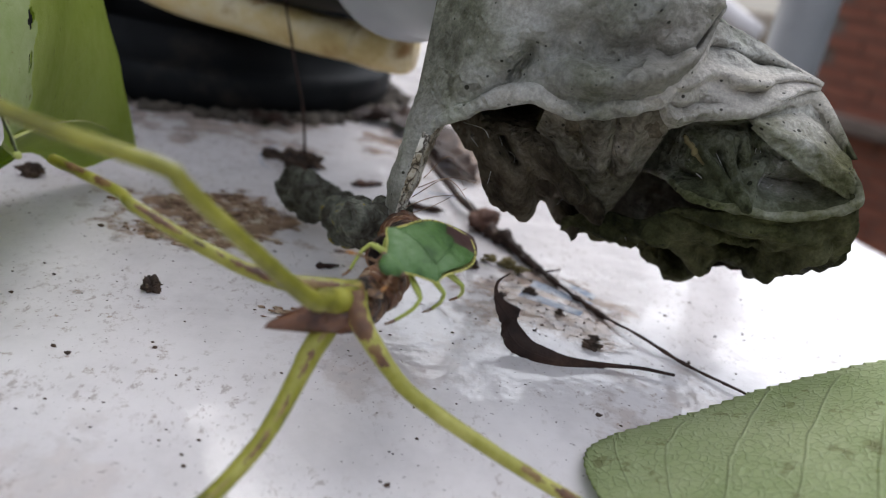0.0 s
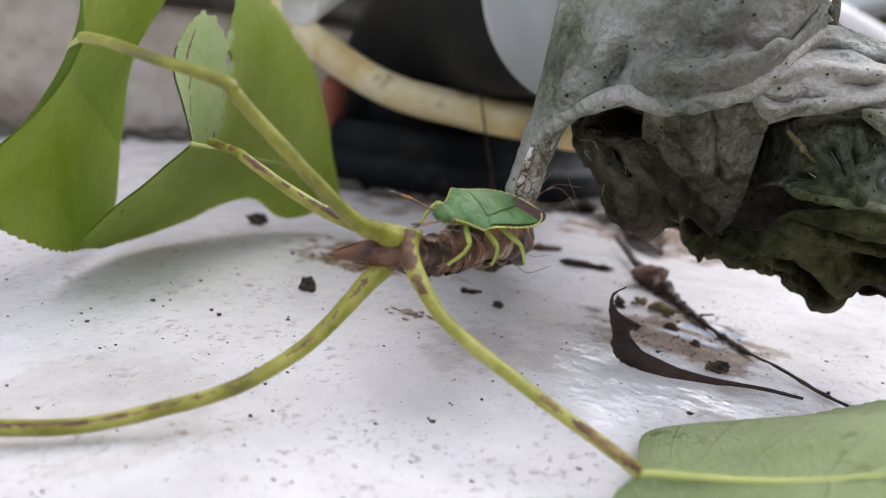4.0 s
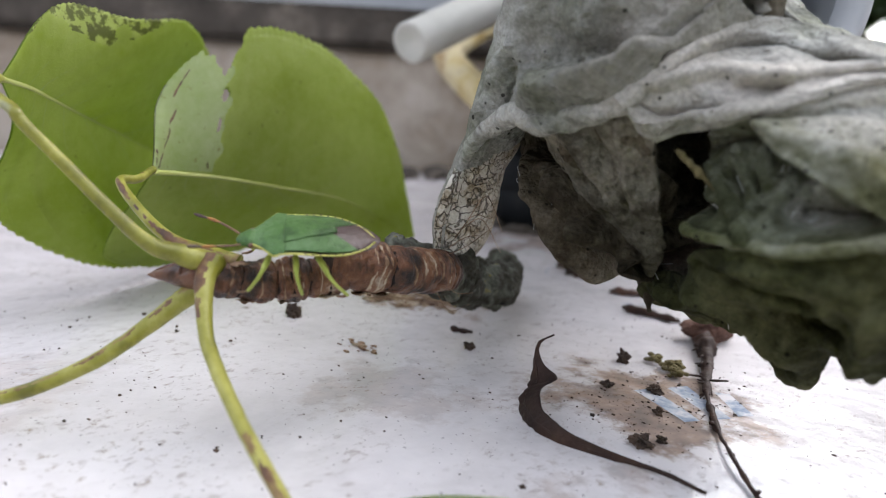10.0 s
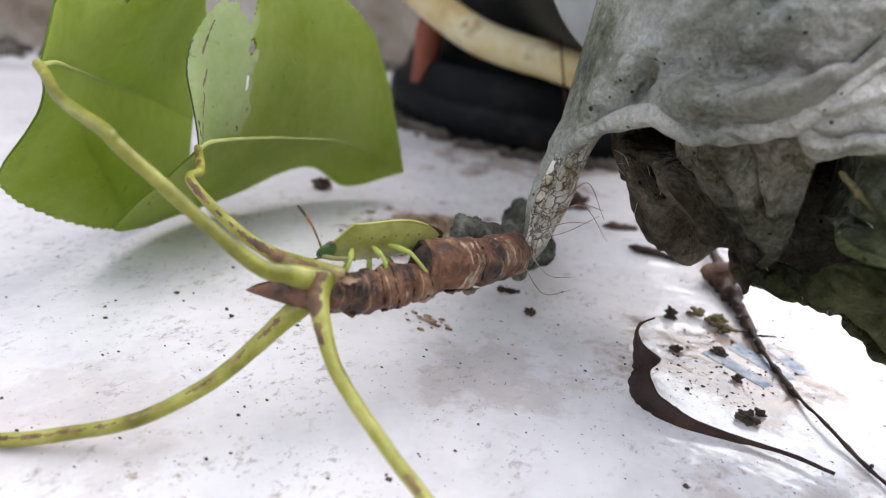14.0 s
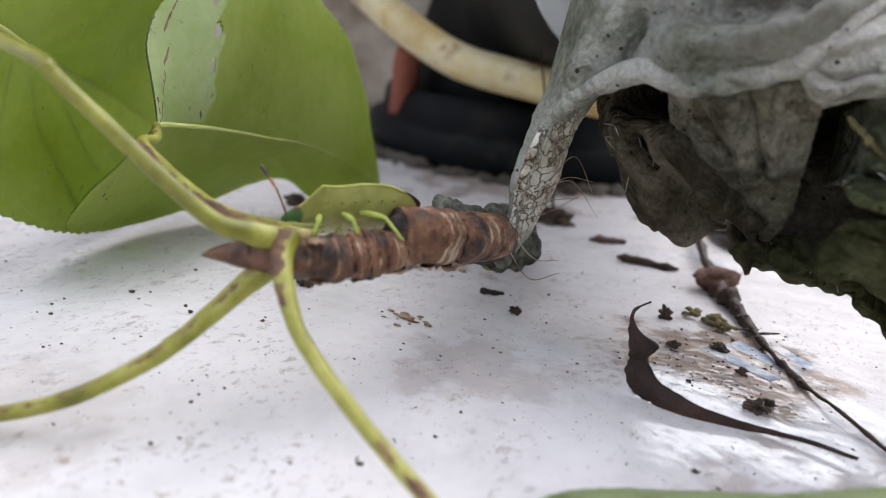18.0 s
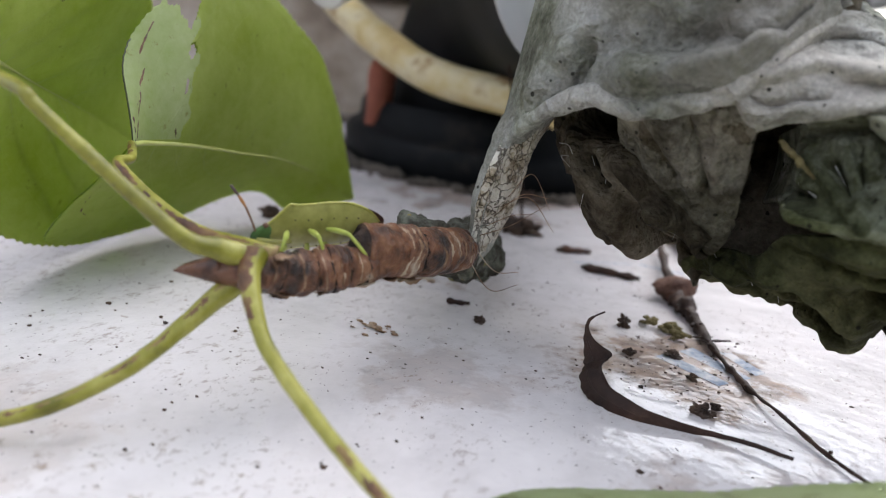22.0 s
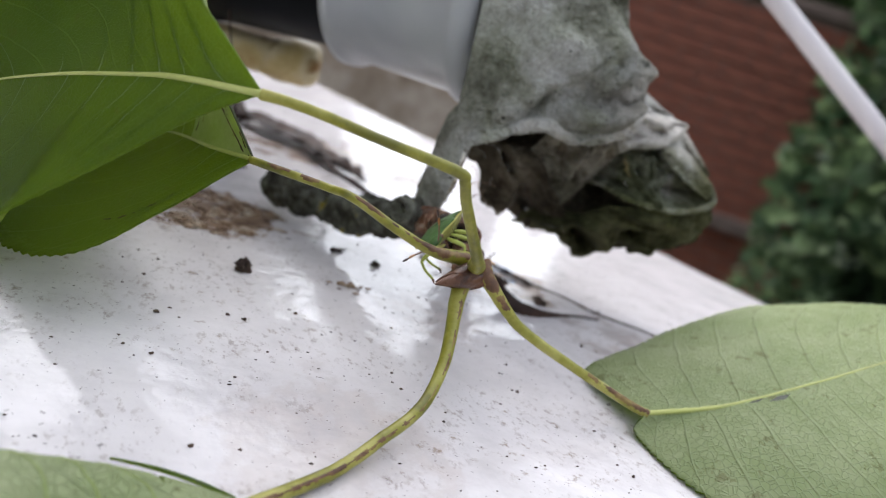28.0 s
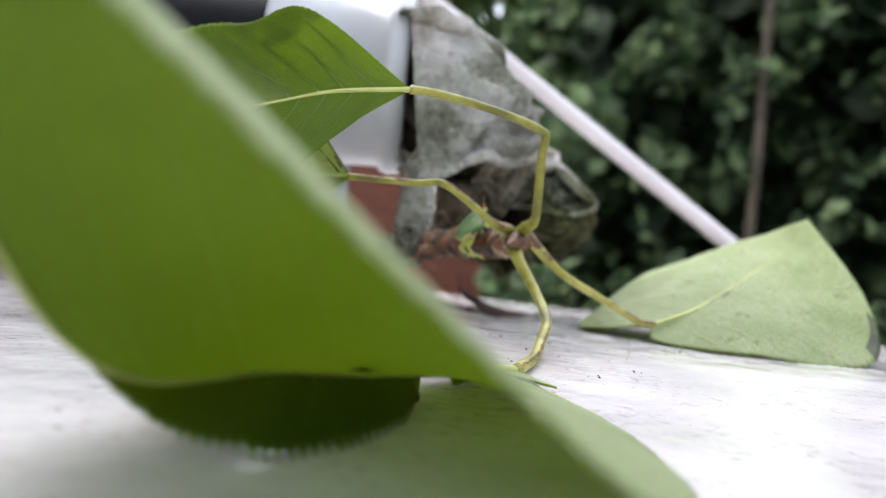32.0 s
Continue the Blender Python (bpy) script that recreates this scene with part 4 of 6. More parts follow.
def drape(name, upper, lower, bulge, mat, seed, amount=0.22, out=(0, -1, 0.1), n=(90, 60), label="", jag=0.0, hem=0.0, swell=1.0, folds=(), fade=0.0, creases=(), top=0.0):
    """A stiff sheet of cloth between two edges, each of points left to right. bulge: how far its middle stands out; jag: how ragged the lower edge is;
    folds: (u, v to u, v, width, height) across the sheet; creases: the same with x and z of the place."""
    nu, nv = n
    A, B = spline(upper, nu), spline(lower, nu)
    o = Vector(out).normalized()
    grid = []
    for i in range(nu):
        a, b = Vector(A[i]), Vector(B[i])
        u = i / (nu - 1)
        row = []
        for j in range(nv):
            f = j / (nv - 1)
            if jag:
                b2 = b + Vector((0, 0, 1)) * jag * (1.3 * noise.noise(b * 1.6) + 0.8 * noise.noise(b * 4.3 + Vector((seed, 0, 0))) + 0.35 * noise.noise(b * 11))
            else:
                b2 = b
            p = a.lerp(b2, f)
            w = math.sin(math.pi * min(1.0, f ** swell))
            edge = min(1.0, 5 * f + top, 5 * (1 - f) + hem)
            push = 0.0
            for u0, f0, u1, f1, wide, high in folds:
                du, df = u1 - u0, f1 - f0
                k = min(1.0, max(0.0, ((u - u0) * du + (f - f0) * df) / max(du * du + df * df, 1e-6)))
                d = math.hypot(u - u0 - k * du, f - f0 - k * df) + 0.02 * noise.noise(p * 3)
                push += high * math.exp(-((d / wide) ** 2))
            for x0, z0, x1, z1, wide, high in creases:
                du, df = x1 - x0, z1 - z0
                k = min(1.0, max(0.0, ((p.x - x0) * du + (p.z - z0) * df) / max(du * du + df * df, 1e-6)))
                d = math.hypot(p.x - x0 - k * du, p.z - z0 - k * df) * (1 + 0.35 * noise.noise(p * 2.3))
                push += high * math.exp(-((d / wide) ** 2))
            near = min(1.0, u / fade) if fade else 1.0
            p += o * (bulge * w + (crumple(p, amount, seed) + push) * edge) * near
            row.append(p)
        grid.append(row)
    return part(name, shell(grid, 0.05), mat, rag, label)


def hanging_strip():
    """A flat, twisted strip that narrows from the fold down to the spur; its outer face is cracked."""
    line = spline([(0.98, 3.62, 3.72, 0.55, 0.30), (0.62, 3.66, 3.22, 0.50, 0.30), (0.40, 3.64, 2.90, 0.44, 0.26), (0.28, 3.56, 2.60, 0.43, 0.22), (0.22, 3.51, 2.30, 0.49, 0.19), (0.18, 3.48, 2.00, 0.52, 0.17),
                   (0.13, 3.48, 1.70, 0.49, 0.15), (0.07, 3.42, 1.40, 0.36, 0.13), (0.01, 3.37, 1.15, 0.17, 0.11), (-0.03, 3.33, 0.98, 0.09, 0.08)], 110)
    rows, n = [], 64
    for x, y, z, wide, deep in line:
        wide, deep = float(wide), float(deep)
        row = []
        for k in range(n):
            a = 2 * math.pi * k / n
            c, d = math.cos(a), math.sin(a)
            q = Vector((x + deep * math.copysign(abs(d) ** 1.15, d), y + wide * c, z))
            way = Vector((d, c * 0.6, 0))
            roll = 0.06 * math.exp(-(((c + 0.93) / 0.12) ** 2)) * (1 if d > -0.3 else 0)
            q += way * (0.05 * noise.noise(q * 2.4) + 0.022 * noise.noise(q * 7) + 0.010 * noise.noise(q * 19)) * min(1.0, wide * 3) + Vector((roll, -roll * 0.4, 0))
            row.append(q)
        rows.append(row + row[:1])
    bm = simple_grid(rows)
    bmesh.ops.remove_doubles(bm, verts=bm.verts, dist=1e-5)
    bm.normal_update()
    for f in bm.faces:
        c = f.calc_center_median()
        if f.normal.dot(Vector((0.8, -0.4, 0))) * (1 if f.normal.dot(c - Vector((0.2, 3.5, c.z))) > 0 else -1) > 0.12 and c.z < 2.75 + 0.35 * (c.y - 3.5) + 0.15 * noise.noise(c * 3):
            f.material_index = 1
    part("hanging_strip", bm, [RAG, STRIP], rag, "narrow cracked strip touching the spur")


TOP = [(0.25, 4.35, 6.2), (0.9, 4.2, 6.25), (1.9, 4.1, 6.15), (2.7, 4.15, 5.6), (3.2, 4.2, 4.95), (3.5, 4.15, 4.5)]
RIDGE = [(0.14, 3.35, 2.45), (0.75, 3.0, 2.95), (1.31, 2.92, 3.26), (2.1, 2.75, 3.27), (2.6, 2.82, 3.44), (2.85, 2.87, 3.55), (3.2, 3.2, 4.0), (3.44, 3.95, 4.32)]
drape("upper_fold", TOP, RIDGE, 0.5, RAG_BLOTCHED, 1.0, 0.17, (-0.1, -1, 0.25), (150, 110), "pale draped fold", hem=0.5, fade=0.42,
      folds=((0.02, 0.97, 0.3, 0.62, 0.05, 0.195), (0.3, 0.62, 0.55, 0.42, 0.06, 0.150), (0.2, 1.0, 0.42, 0.74, 0.05, -0.165), (0.38, 0.9, 0.76, 0.93, 0.055, 0.180), (0.42, 0.76, 0.82, 0.80, 0.05, -0.165), (0.8, 0.95, 0.97, 0.5, 0.03, -0.188), (0.62, 0.05, 0.7, 0.5, 0.05, -0.120), (0.86, 0.1, 0.9, 0.5, 0.06, 0.150), (0.2, 0.1, 0.32, 0.45, 0.05, -0.105)),
      creases=((1.85, 3.42, 2.53, 3.55, 0.11, 0.18), (2.53, 3.55, 3.12, 3.9, 0.10, 0.20), (3.12, 3.9, 3.46, 4.24, 0.09, 0.18), (2.1, 3.8, 3.0, 4.2, 0.14, -0.18), (1.2, 3.35, 1.36, 3.75, 0.08, -0.22), (0.58, 3.0, 1.13, 3.67, 0.13, 0.15), (1.13, 3.67, 1.8, 4.3, 0.16, 0.15), (2.87, 3.66, 3.41, 4.08, 0.05, -0.2)))
BROW = [(2.74, 3.0, 3.6), (3.2, 3.25, 4.02), (3.46, 3.95, 4.34), (4.14, 4.23, 4.2), (4.5, 4.2, 4.05), (4.86, 4.02, 3.92)]
LID = [(2.80, 2.92, 3.5), (3.04, 3.04, 3.2), (3.4, 3.17, 3.33), (3.94, 3.14, 3.47), (4.3, 3.36, 3.66), (4.6, 3.62, 3.8), (4.88, 3.9, 3.83)]
part("rolled_edge", tube(bmesh.new(), [(x - 0.05, y - 0.12, z - 0.12, r) for (x, y, z), r in zip(TOP, (0.14, 0.24, 0.26, 0.22, 0.16, 0.08))], 120, 24, 0.7, 2.6), RAG, rag, "rolled upper edge")
drape("brow_fold", BROW, LID, 0.0, RAG, 2.0, 0.14, (0.1, -1, 0.15), (120, 70), hem=0.6,
      folds=((0.1, 0.3, 0.5, 0.62, 0.06, 0.139), (0.5, 0.62, 0.95, 0.5, 0.07, 0.151), (0.2, 0.15, 0.6, 0.35, 0.05, -0.126), (0.6, 0.35, 0.9, 0.25, 0.05, -0.126), (0.05, 0.85, 0.5, 0.97, 0.05, 0.101), (0.02, 0.6, 0.35, 0.85, 0.04, -0.101)))
BACKED = [(0.5, 4.0, 3.3), (0.85, 3.6, 3.35), (1.3, 3.12, 3.27), (1.8, 2.98, 3.22), (2.3, 2.9, 3.3), (2.75, 2.97, 3.42), (3.04, 3.08, 3.16)]
RAGGED = [(0.58, 4.15, 2.5), (0.99, 3.82, 2.12), (1.3, 3.95, 1.68), (1.71, 4.08, 1.42), (2.05, 4.25, 1.5), (2.3, 4.3, 1.4), (2.5, 4.2, 1.28)]
drape("hollow", BACKED, RAGGED, 0.0, RAG_DARK, 3.0, 0.13, (0, -1, 0), (170, 130), "dirty brown hollow under the fold, its shade put into the colour", jag=0.10, hem=0.4, top=0.25,
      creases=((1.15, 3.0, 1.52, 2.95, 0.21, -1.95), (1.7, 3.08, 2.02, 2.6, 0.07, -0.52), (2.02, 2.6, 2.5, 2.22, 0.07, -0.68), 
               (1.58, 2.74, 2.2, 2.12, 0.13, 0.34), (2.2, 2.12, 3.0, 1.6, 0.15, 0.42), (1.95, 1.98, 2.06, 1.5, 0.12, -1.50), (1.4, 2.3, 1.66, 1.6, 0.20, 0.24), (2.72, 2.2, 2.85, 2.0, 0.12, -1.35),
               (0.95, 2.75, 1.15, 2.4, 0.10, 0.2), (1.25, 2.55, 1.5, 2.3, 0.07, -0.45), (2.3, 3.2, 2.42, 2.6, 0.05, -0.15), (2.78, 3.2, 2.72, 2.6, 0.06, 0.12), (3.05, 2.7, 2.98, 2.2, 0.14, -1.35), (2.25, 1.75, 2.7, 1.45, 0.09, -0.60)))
drape("curtain", [(1.66, 3.12, 3.2), (2.1, 2.82, 3.26), (2.55, 2.86, 3.42), (2.85, 2.93, 3.5), (3.07, 3.05, 3.2)], [(1.62, 3.45, 2.76), (2.0, 3.70, 2.25), (2.38, 3.82, 1.86), (2.7, 3.86, 1.74), (2.88, 3.74, 2.1)], 0.0, RAG_MID, 12.0, 0.09, (0, -1, 0), (90, 80), "hanging grey pleat", jag=0.10, hem=0.6, top=0.3,
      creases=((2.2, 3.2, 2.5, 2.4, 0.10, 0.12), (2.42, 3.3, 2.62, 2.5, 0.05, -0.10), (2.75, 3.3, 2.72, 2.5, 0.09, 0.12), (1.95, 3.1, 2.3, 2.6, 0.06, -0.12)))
RIM = [(3.02, 4.5, 3.05), (3.28, 3.75, 3.2), (3.47, 3.3, 3.32), (3.92, 3.17, 3.46), (4.4, 3.5, 3.7), (4.88, 3.9, 3.83), (5.3, 3.2, 3.2)]
LIP = [(3.0, 4.5, 2.3), (3.3, 3.7, 2.48), (3.52, 3.0, 2.44), (4.1, 2.9, 2.43), (4.73, 2.82, 2.5), (5.35, 2.92, 2.77), (5.2, 3.05, 3.1)]
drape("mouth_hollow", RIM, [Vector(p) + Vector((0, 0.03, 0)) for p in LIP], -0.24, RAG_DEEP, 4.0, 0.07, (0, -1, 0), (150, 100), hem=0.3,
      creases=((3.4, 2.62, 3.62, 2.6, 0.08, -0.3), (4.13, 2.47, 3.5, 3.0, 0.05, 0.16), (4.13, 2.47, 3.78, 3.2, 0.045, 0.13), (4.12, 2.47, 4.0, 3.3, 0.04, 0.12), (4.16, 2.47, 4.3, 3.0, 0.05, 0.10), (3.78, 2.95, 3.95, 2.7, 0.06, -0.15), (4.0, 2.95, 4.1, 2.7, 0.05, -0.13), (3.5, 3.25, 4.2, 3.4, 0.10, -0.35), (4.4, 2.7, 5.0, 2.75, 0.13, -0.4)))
wisp = random.Random(3)
for k in range(46):
    hub = Vector((4.13 + wisp.gauss(0, 0.05), 3.02, 2.50 + wisp.gauss(0, 0.03)))
    a = wisp.uniform(0.2, 2.9)
    r = wisp.uniform(0.25, 0.85)
    e = hub + Vector((r * math.cos(a) * 0.9, 0.22 + wisp.uniform(0, 0.12), r * math.sin(a) * 0.75))
    part("web_wisp", tube(bmesh.new(), [(*hub, 0.010), (*(hub.lerp(e, 0.5) + Vector((0, 0.07, -0.02))), 0.006), (*e, 0.003)], 10, 4), WEB, rag)
part("stuck_chip", tube(bmesh.new(), [(3.27, 3.1, 3.12, 0.02), (3.38, 3.13, 3.02, 0.035), (3.5, 3.2, 2.92, 0.028), (3.62, 3.24, 2.84, 0.032), (3.75, 3.26, 2.74, 0.012)], 50, 9, 1.3, 14.0), MOSS, rag, "small mossy twig stuck in the cloth")
drape("inner_fold", [(3.92, 3.17, 3.44), (4.25, 3.42, 3.62), (4.6, 3.66, 3.76), (4.88, 3.88, 3.81), (5.2, 3.4, 3.4)], [(4.0, 3.12, 3.36), (4.22, 3.06, 3.2), (4.43, 3.03, 3.1), (4.85, 2.98, 2.92), (5.32, 3.0, 2.74)], 0.05, RAG_INNER, 11.0, 0.07, (0, -1, 0.4), (80, 60), "pale inner fold with algae-green rim", hem=0.5,
      folds=((0.1, 0.8, 0.9, 0.75, 0.1, 0.14), (0.2, 0.3, 0.9, 0.25, 0.12, -0.16)))
BEARD = [(2.3, 4.25, 1.5), (2.72, 4.0, 1.78), (3.2, 3.72, 1.87), (3.47, 3.25, 2.2), (4.1, 2.93, 2.40), (4.73, 2.85, 2.47), (5.35, 2.94, 2.74), (5.2, 3.07, 3.05)]
CHIN = [(2.35, 4.5, 1.3), (2.85, 4.6, 1.18), (3.5, 4.55, 1.05), (4.17, 4.5, 0.9), (4.5, 4.2, 1.36), (5.0, 4.0, 1.3), (5.65, 3.5, 1.8), (5.4, 3.1, 2.55)]
drape("chin_fold", BEARD, CHIN, 0.10, RAG_MOSS_SHADE, 5.0, 0.14, (0, -1, -0.2), (170, 110), "green-stained chin fold, its underside shade put into the colour", jag=0.13, hem=0.4, top=0.2,
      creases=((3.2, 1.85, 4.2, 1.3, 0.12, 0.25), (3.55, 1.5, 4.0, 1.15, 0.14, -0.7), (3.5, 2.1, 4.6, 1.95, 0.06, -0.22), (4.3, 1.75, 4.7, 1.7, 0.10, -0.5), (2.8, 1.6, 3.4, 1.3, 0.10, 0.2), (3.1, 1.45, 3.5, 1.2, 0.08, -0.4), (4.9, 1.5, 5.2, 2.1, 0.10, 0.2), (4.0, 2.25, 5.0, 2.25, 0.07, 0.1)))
REAR = [(0.7, 5.5, 4.6), (1.2, 5.6, 4.4), (1.9, 5.6, 4.0), (2.9, 5.5, 3.6), (3.8, 5.3, 3.3), (4.6, 5.0, 2.9), (5.3, 3.9, 2.7)]
drape("rear_fold", [(0.1, 4.4, 6.2), (0.9, 4.2, 6.2), (2.7, 4.15, 5.55), (3.5, 4.2, 4.45), (4.14, 4.25, 4.15), (4.83, 4.05, 3.8), (5.3, 3.2, 3.0)], REAR, 0.3, RAG, 6.0, 0.3, (0, 0.7, 0.7), (60, 40))
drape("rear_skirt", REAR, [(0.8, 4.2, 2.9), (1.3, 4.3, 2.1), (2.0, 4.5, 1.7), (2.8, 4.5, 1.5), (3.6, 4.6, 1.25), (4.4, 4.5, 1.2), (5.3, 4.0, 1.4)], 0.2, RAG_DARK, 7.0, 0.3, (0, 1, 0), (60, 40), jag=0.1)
hanging_strip()
part("lower_lip", tube(bmesh.new(), [(*p, r) for p, r in zip(LIP, (0.02, 0.04, 0.045, 0.05, 0.06, 0.06, 0.04))], 140, 14, 0.7, 5.0), RAG_INNER, rag, "rolled pale lip")
part("hem", tube(bmesh.new(), [(*p, r) for p, r in zip(RIDGE, (0.05, 0.09, 0.13, 0.13, 0.12, 0.10, 0.08, 0.05))], 220, 22, 0.45, 4.0), RAG, rag)
part("lid_hem", tube(bmesh.new(), [(*p, 0.035) for p in LID[1:]], 140, 12, 0.7, 4.5), RAG, rag)
part("rear_lobe", tube(bmesh.new(), [(3.55, 5.0, 3.6, 0.2), (3.95, 5.0, 3.83, 0.32), (4.4, 5.0, 3.6, 0.36), (4.85, 4.95, 3.2, 0.36), (5.05, 4.8, 2.6, 0.3), (5.0, 4.6, 2.0, 0.15)], 90, 26, 0.55, 2.6), RAG_DARK, rag, "dark lobe behind the mouth")
part("spike", tube(bmesh.new(), [(3.35, 4.15, 4.2, 0.2), (3.45, 4.12, 4.45, 0.12), (3.5, 4.17, 4.68, 0.035)], 16, 10, 0.4, 4.0), RAG_DARK, rag)


def ring_of(centre, axis, profile, mat, name, parent, label="", n=48):
    """Turns a profile of (along, radius) about an axis."""
    bm = bmesh.new()
    ax = Vector(axis).normalized()
    side = ax.orthogonal().normalized()
    other = ax.cross(side)
    rings = [[bm.verts.new(Vector(centre) + ax * s + (side * math.cos(2 * math.pi * k / n) + other * math.sin(2 * math.pi * k / n)) * r) for k in range(n)] for s, r in profile]
    for a, b in zip(rings, rings[1:]):
        for k in range(n):
            bm.faces.new((a[k], a[(k + 1) % n], b[(k + 1) % n], b[k]))
    return part(name, bm, mat, parent, label)


cone = thing("black_funnel", (-6.5, 16.3, 0), "black plastic cone with flanged base and white collar", "funnel")
MOUTH, AXIS = (1.6, 5.85, 5.05), (-0.73, 0.69, 0.0)
ring_of(MOUTH, AXIS, [(0.12, 1.7), (-0.05, 1.78), (-0.12, 1.95), (-0.05, 2.08), (0.25, 2.12), (0.42, 2.05), (0.5, 1.95), (2.7, 1.98), (2.75, 2.12), (2.95, 2.14), (3.0, 1.9), (2.9, 1.75), (0.12, 1.7)], WHITE_PLASTIC, "collar", cone, "white plastic collar with rolled rim")
part("tab", tube(bmesh.new(), [(-1.75, 6.55, 4.75, 0.16), (-2.0, 6.4, 4.75, 0.17), (-2.2, 6.3, 4.75, 0.12)], 12, 10), WHITE_PLASTIC, cone)
part("body", tube(bmesh.new(), [(-0.4, 7.75, 5.05, 1.85), (-1.8, 9.4, 5.0, 2.0), (-3.6, 12.0, 4.9, 2.4), (-5.4, 14.6, 4.2, 3.2), (-6.4, 16.2, 2.0, 4.0), (-6.5, 16.3, 0.3, 4.4)], 50, 48), BLACK_PLASTIC, cone)
ring_of((-6.5, 16.3, 0.02), (0, 0, 1), [(0.0, 4.75), (0.1, 4.9), (0.75, 4.95), (0.95, 4.8), (1.0, 4.55), (1.5, 4.5), (1.7, 4.4)], BLACK_PLASTIC, "base_flange", cone)
part("peg", tube(bmesh.new(), [(-8.8, 12.6, 0.9, 0.30), (-8.55, 12.4, 1.6, 0.34), (-8.3, 12.1, 2.4, 0.36), (-8.2, 12.0, 2.7, 0.3)], 12, 10), TERRACOTTA, cone, "terracotta-red peg")
hose = thing("hose", (-6, 11, 3), "yellowed clear plastic hose bent in a loop", "hose")
part("tube", tube(bmesh.new(), [(-12.4, 16.2, 5.6, 0.42), (-11.06, 13.46, 4.74, 0.42), (-9.64, 11.81, 4.05, 0.42), (-6.32, 10.97, 2.75, 0.42), (-3.94, 11.0, 2.41, 0.42), (-2.3, 10.6, 2.35, 0.42), (-0.9, 10.5, 2.4, 0.42)], 70, 14), HOSE, hose)
part("end_ferrule", tube(bmesh.new(), [(-1.6, 10.53, 2.37, 0.44), (-1.5, 10.52, 2.37, 0.5), (-0.7, 10.48, 2.41, 0.5), (-0.5, 10.46, 2.42, 0.4)], 20, 14, 0.1, 3.0), HOSE, hose, "stained end ferrule")
pipe = thing("cut_pipe", (-7, 9, 4), "pale grey plastic pipe with a blocked cut end", "pipe")
ring_of((-6.8, 8.05, 4.3), (-0.15, 0.62, 0.22), [(0.1, 0.0), (0.06, 0.2), (0.02, 0.34), (0.0, 0.40), (0.03, 0.46), (6.5, 0.5)], PIPE, "tube", pipe)

# ---- sill, window frame and post behind ----
BACK = Vector((-0.70, 0.714, 0))
ALONG = Vector((0.714, 0.70, 0))


def slab(name, d0, d1, s0, s1, z0, z1, mat, label, category):
    """A block along the sill: d away from the board's middle, s along it."""
    bm = box(bmesh.new(), (s0, d0, z0), (s1, d1, z1))
    bm.transform(Matrix(((ALONG.x, BACK.x, 0, 0), (ALONG.y, BACK.y, 0, 0), (0, 0, 1, 0), (0, 0, 0, 1))))
    bmesh.ops.bevel(bm, geom=bm.edges[:], offset=0.25, segments=2, affect="EDGES")
    return tagged(part(name, bm, mat, smooth=False), label, category, kind="structure")


slab("sill", 23.5, 31, -45, 16, -2, 4.4, SHADE_GREY, "dirty grey concrete sill behind the board", "sill")
slab("sill_top", 23.1, 31, -45, 16, 4.5, 6.0, SOIL, "dark dirt-crusted upper edge of the sill", "sill")
slab("window_frame", 27, 32, -45, 16, 6.0, 11.5, WHITE_PLASTIC, "white window frame above the sill", "window frame")
# unseen upper wall, added over the frame; it blocks sky from the left
slab("wall_house_added", 33, 45, -60, 16, 11.6, 260, SHADE_GREY, "unseen plain house wall added above the window frame", "wall")
slab("wall_house", 24, 30, -60, 16, -182, -2.2, SHADE_GREY, "grey rendered house wall under the sill", "wall")


# ---- the garden behind ----
def foliage(name, dark, light):
    m, t, b = material(name)
    geo = t.nodes.new("ShaderNodeNewGeometry")
    c = ramp(t, geo.outputs["Random Per Island"], [(0.0, dark), (0.55, tuple(0.75 * a + 0.25 * b for a, b in zip(dark, light))), (1.0, light)])
    t.links.new(c, b.inputs["Base Color"])
    b.inputs["Roughness"].default_value, b.inputs["Specular IOR Level"].default_value = 0.5, 0.3
    tr = node(t, "ShaderNodeBsdfTranslucent")
    t.links.new(c, tr.inputs["Color"])
    ms = t.nodes.new("ShaderNodeMixShader")
    ms.inputs[0].default_value = 0.45
    t.links.new(b.outputs[0], ms.inputs[1])
    t.links.new(tr.outputs[0], ms.inputs[2])
    t.links.new(ms.outputs[0], t.nodes["Material Output"].inputs[0])
    return m


GRASS = plain("garden_ground", [(0.3, (0.03, 0.035, 0.015)), (0.7, (0.08, 0.075, 0.04))], 3, 0.95)
BRICK = plain("red_brick", [(0.3, (0.11, 0.032, 0.018)), (0.7, (0.21, 0.075, 0.045))], 9, 0.9)
IVY = foliage("ivy_leaf", (0.014, 0.04, 0.018), (0.18, 0.29, 0.14))
# inner leaves near-black: the hedge's shaded gaps are put into the colour
HEDGE_SHADED = foliage("hedge_leaf_shaded", (0.006, 0.016, 0.008), (0.042, 0.07, 0.028))
# same hedge in a lighter green, painting its daylit dapples
HEDGE_LIT = foliage("hedge_leaf_lit", (0.02, 0.045, 0.018), (0.20, 0.28, 0.13))
TREE = foliage("tree_leaf", (0.02, 0.04, 0.01), (0.09, 0.14, 0.04))
MORTAR = plain("old_mortar", [(0.3, (0.07, 0.05, 0.04)), (0.7, (0.16, 0.12, 0.10))], 8, 0.95)
BLUE = plain("worn_blue_print", [(0.40, (0.60, 0.58, 0.58)), (0.49, (0.38, 0.41, 0.46)), (0.62, (0.16, 0.21, 0.30))], 300, 0.6, 6.0, 0.0, spec=0.2)
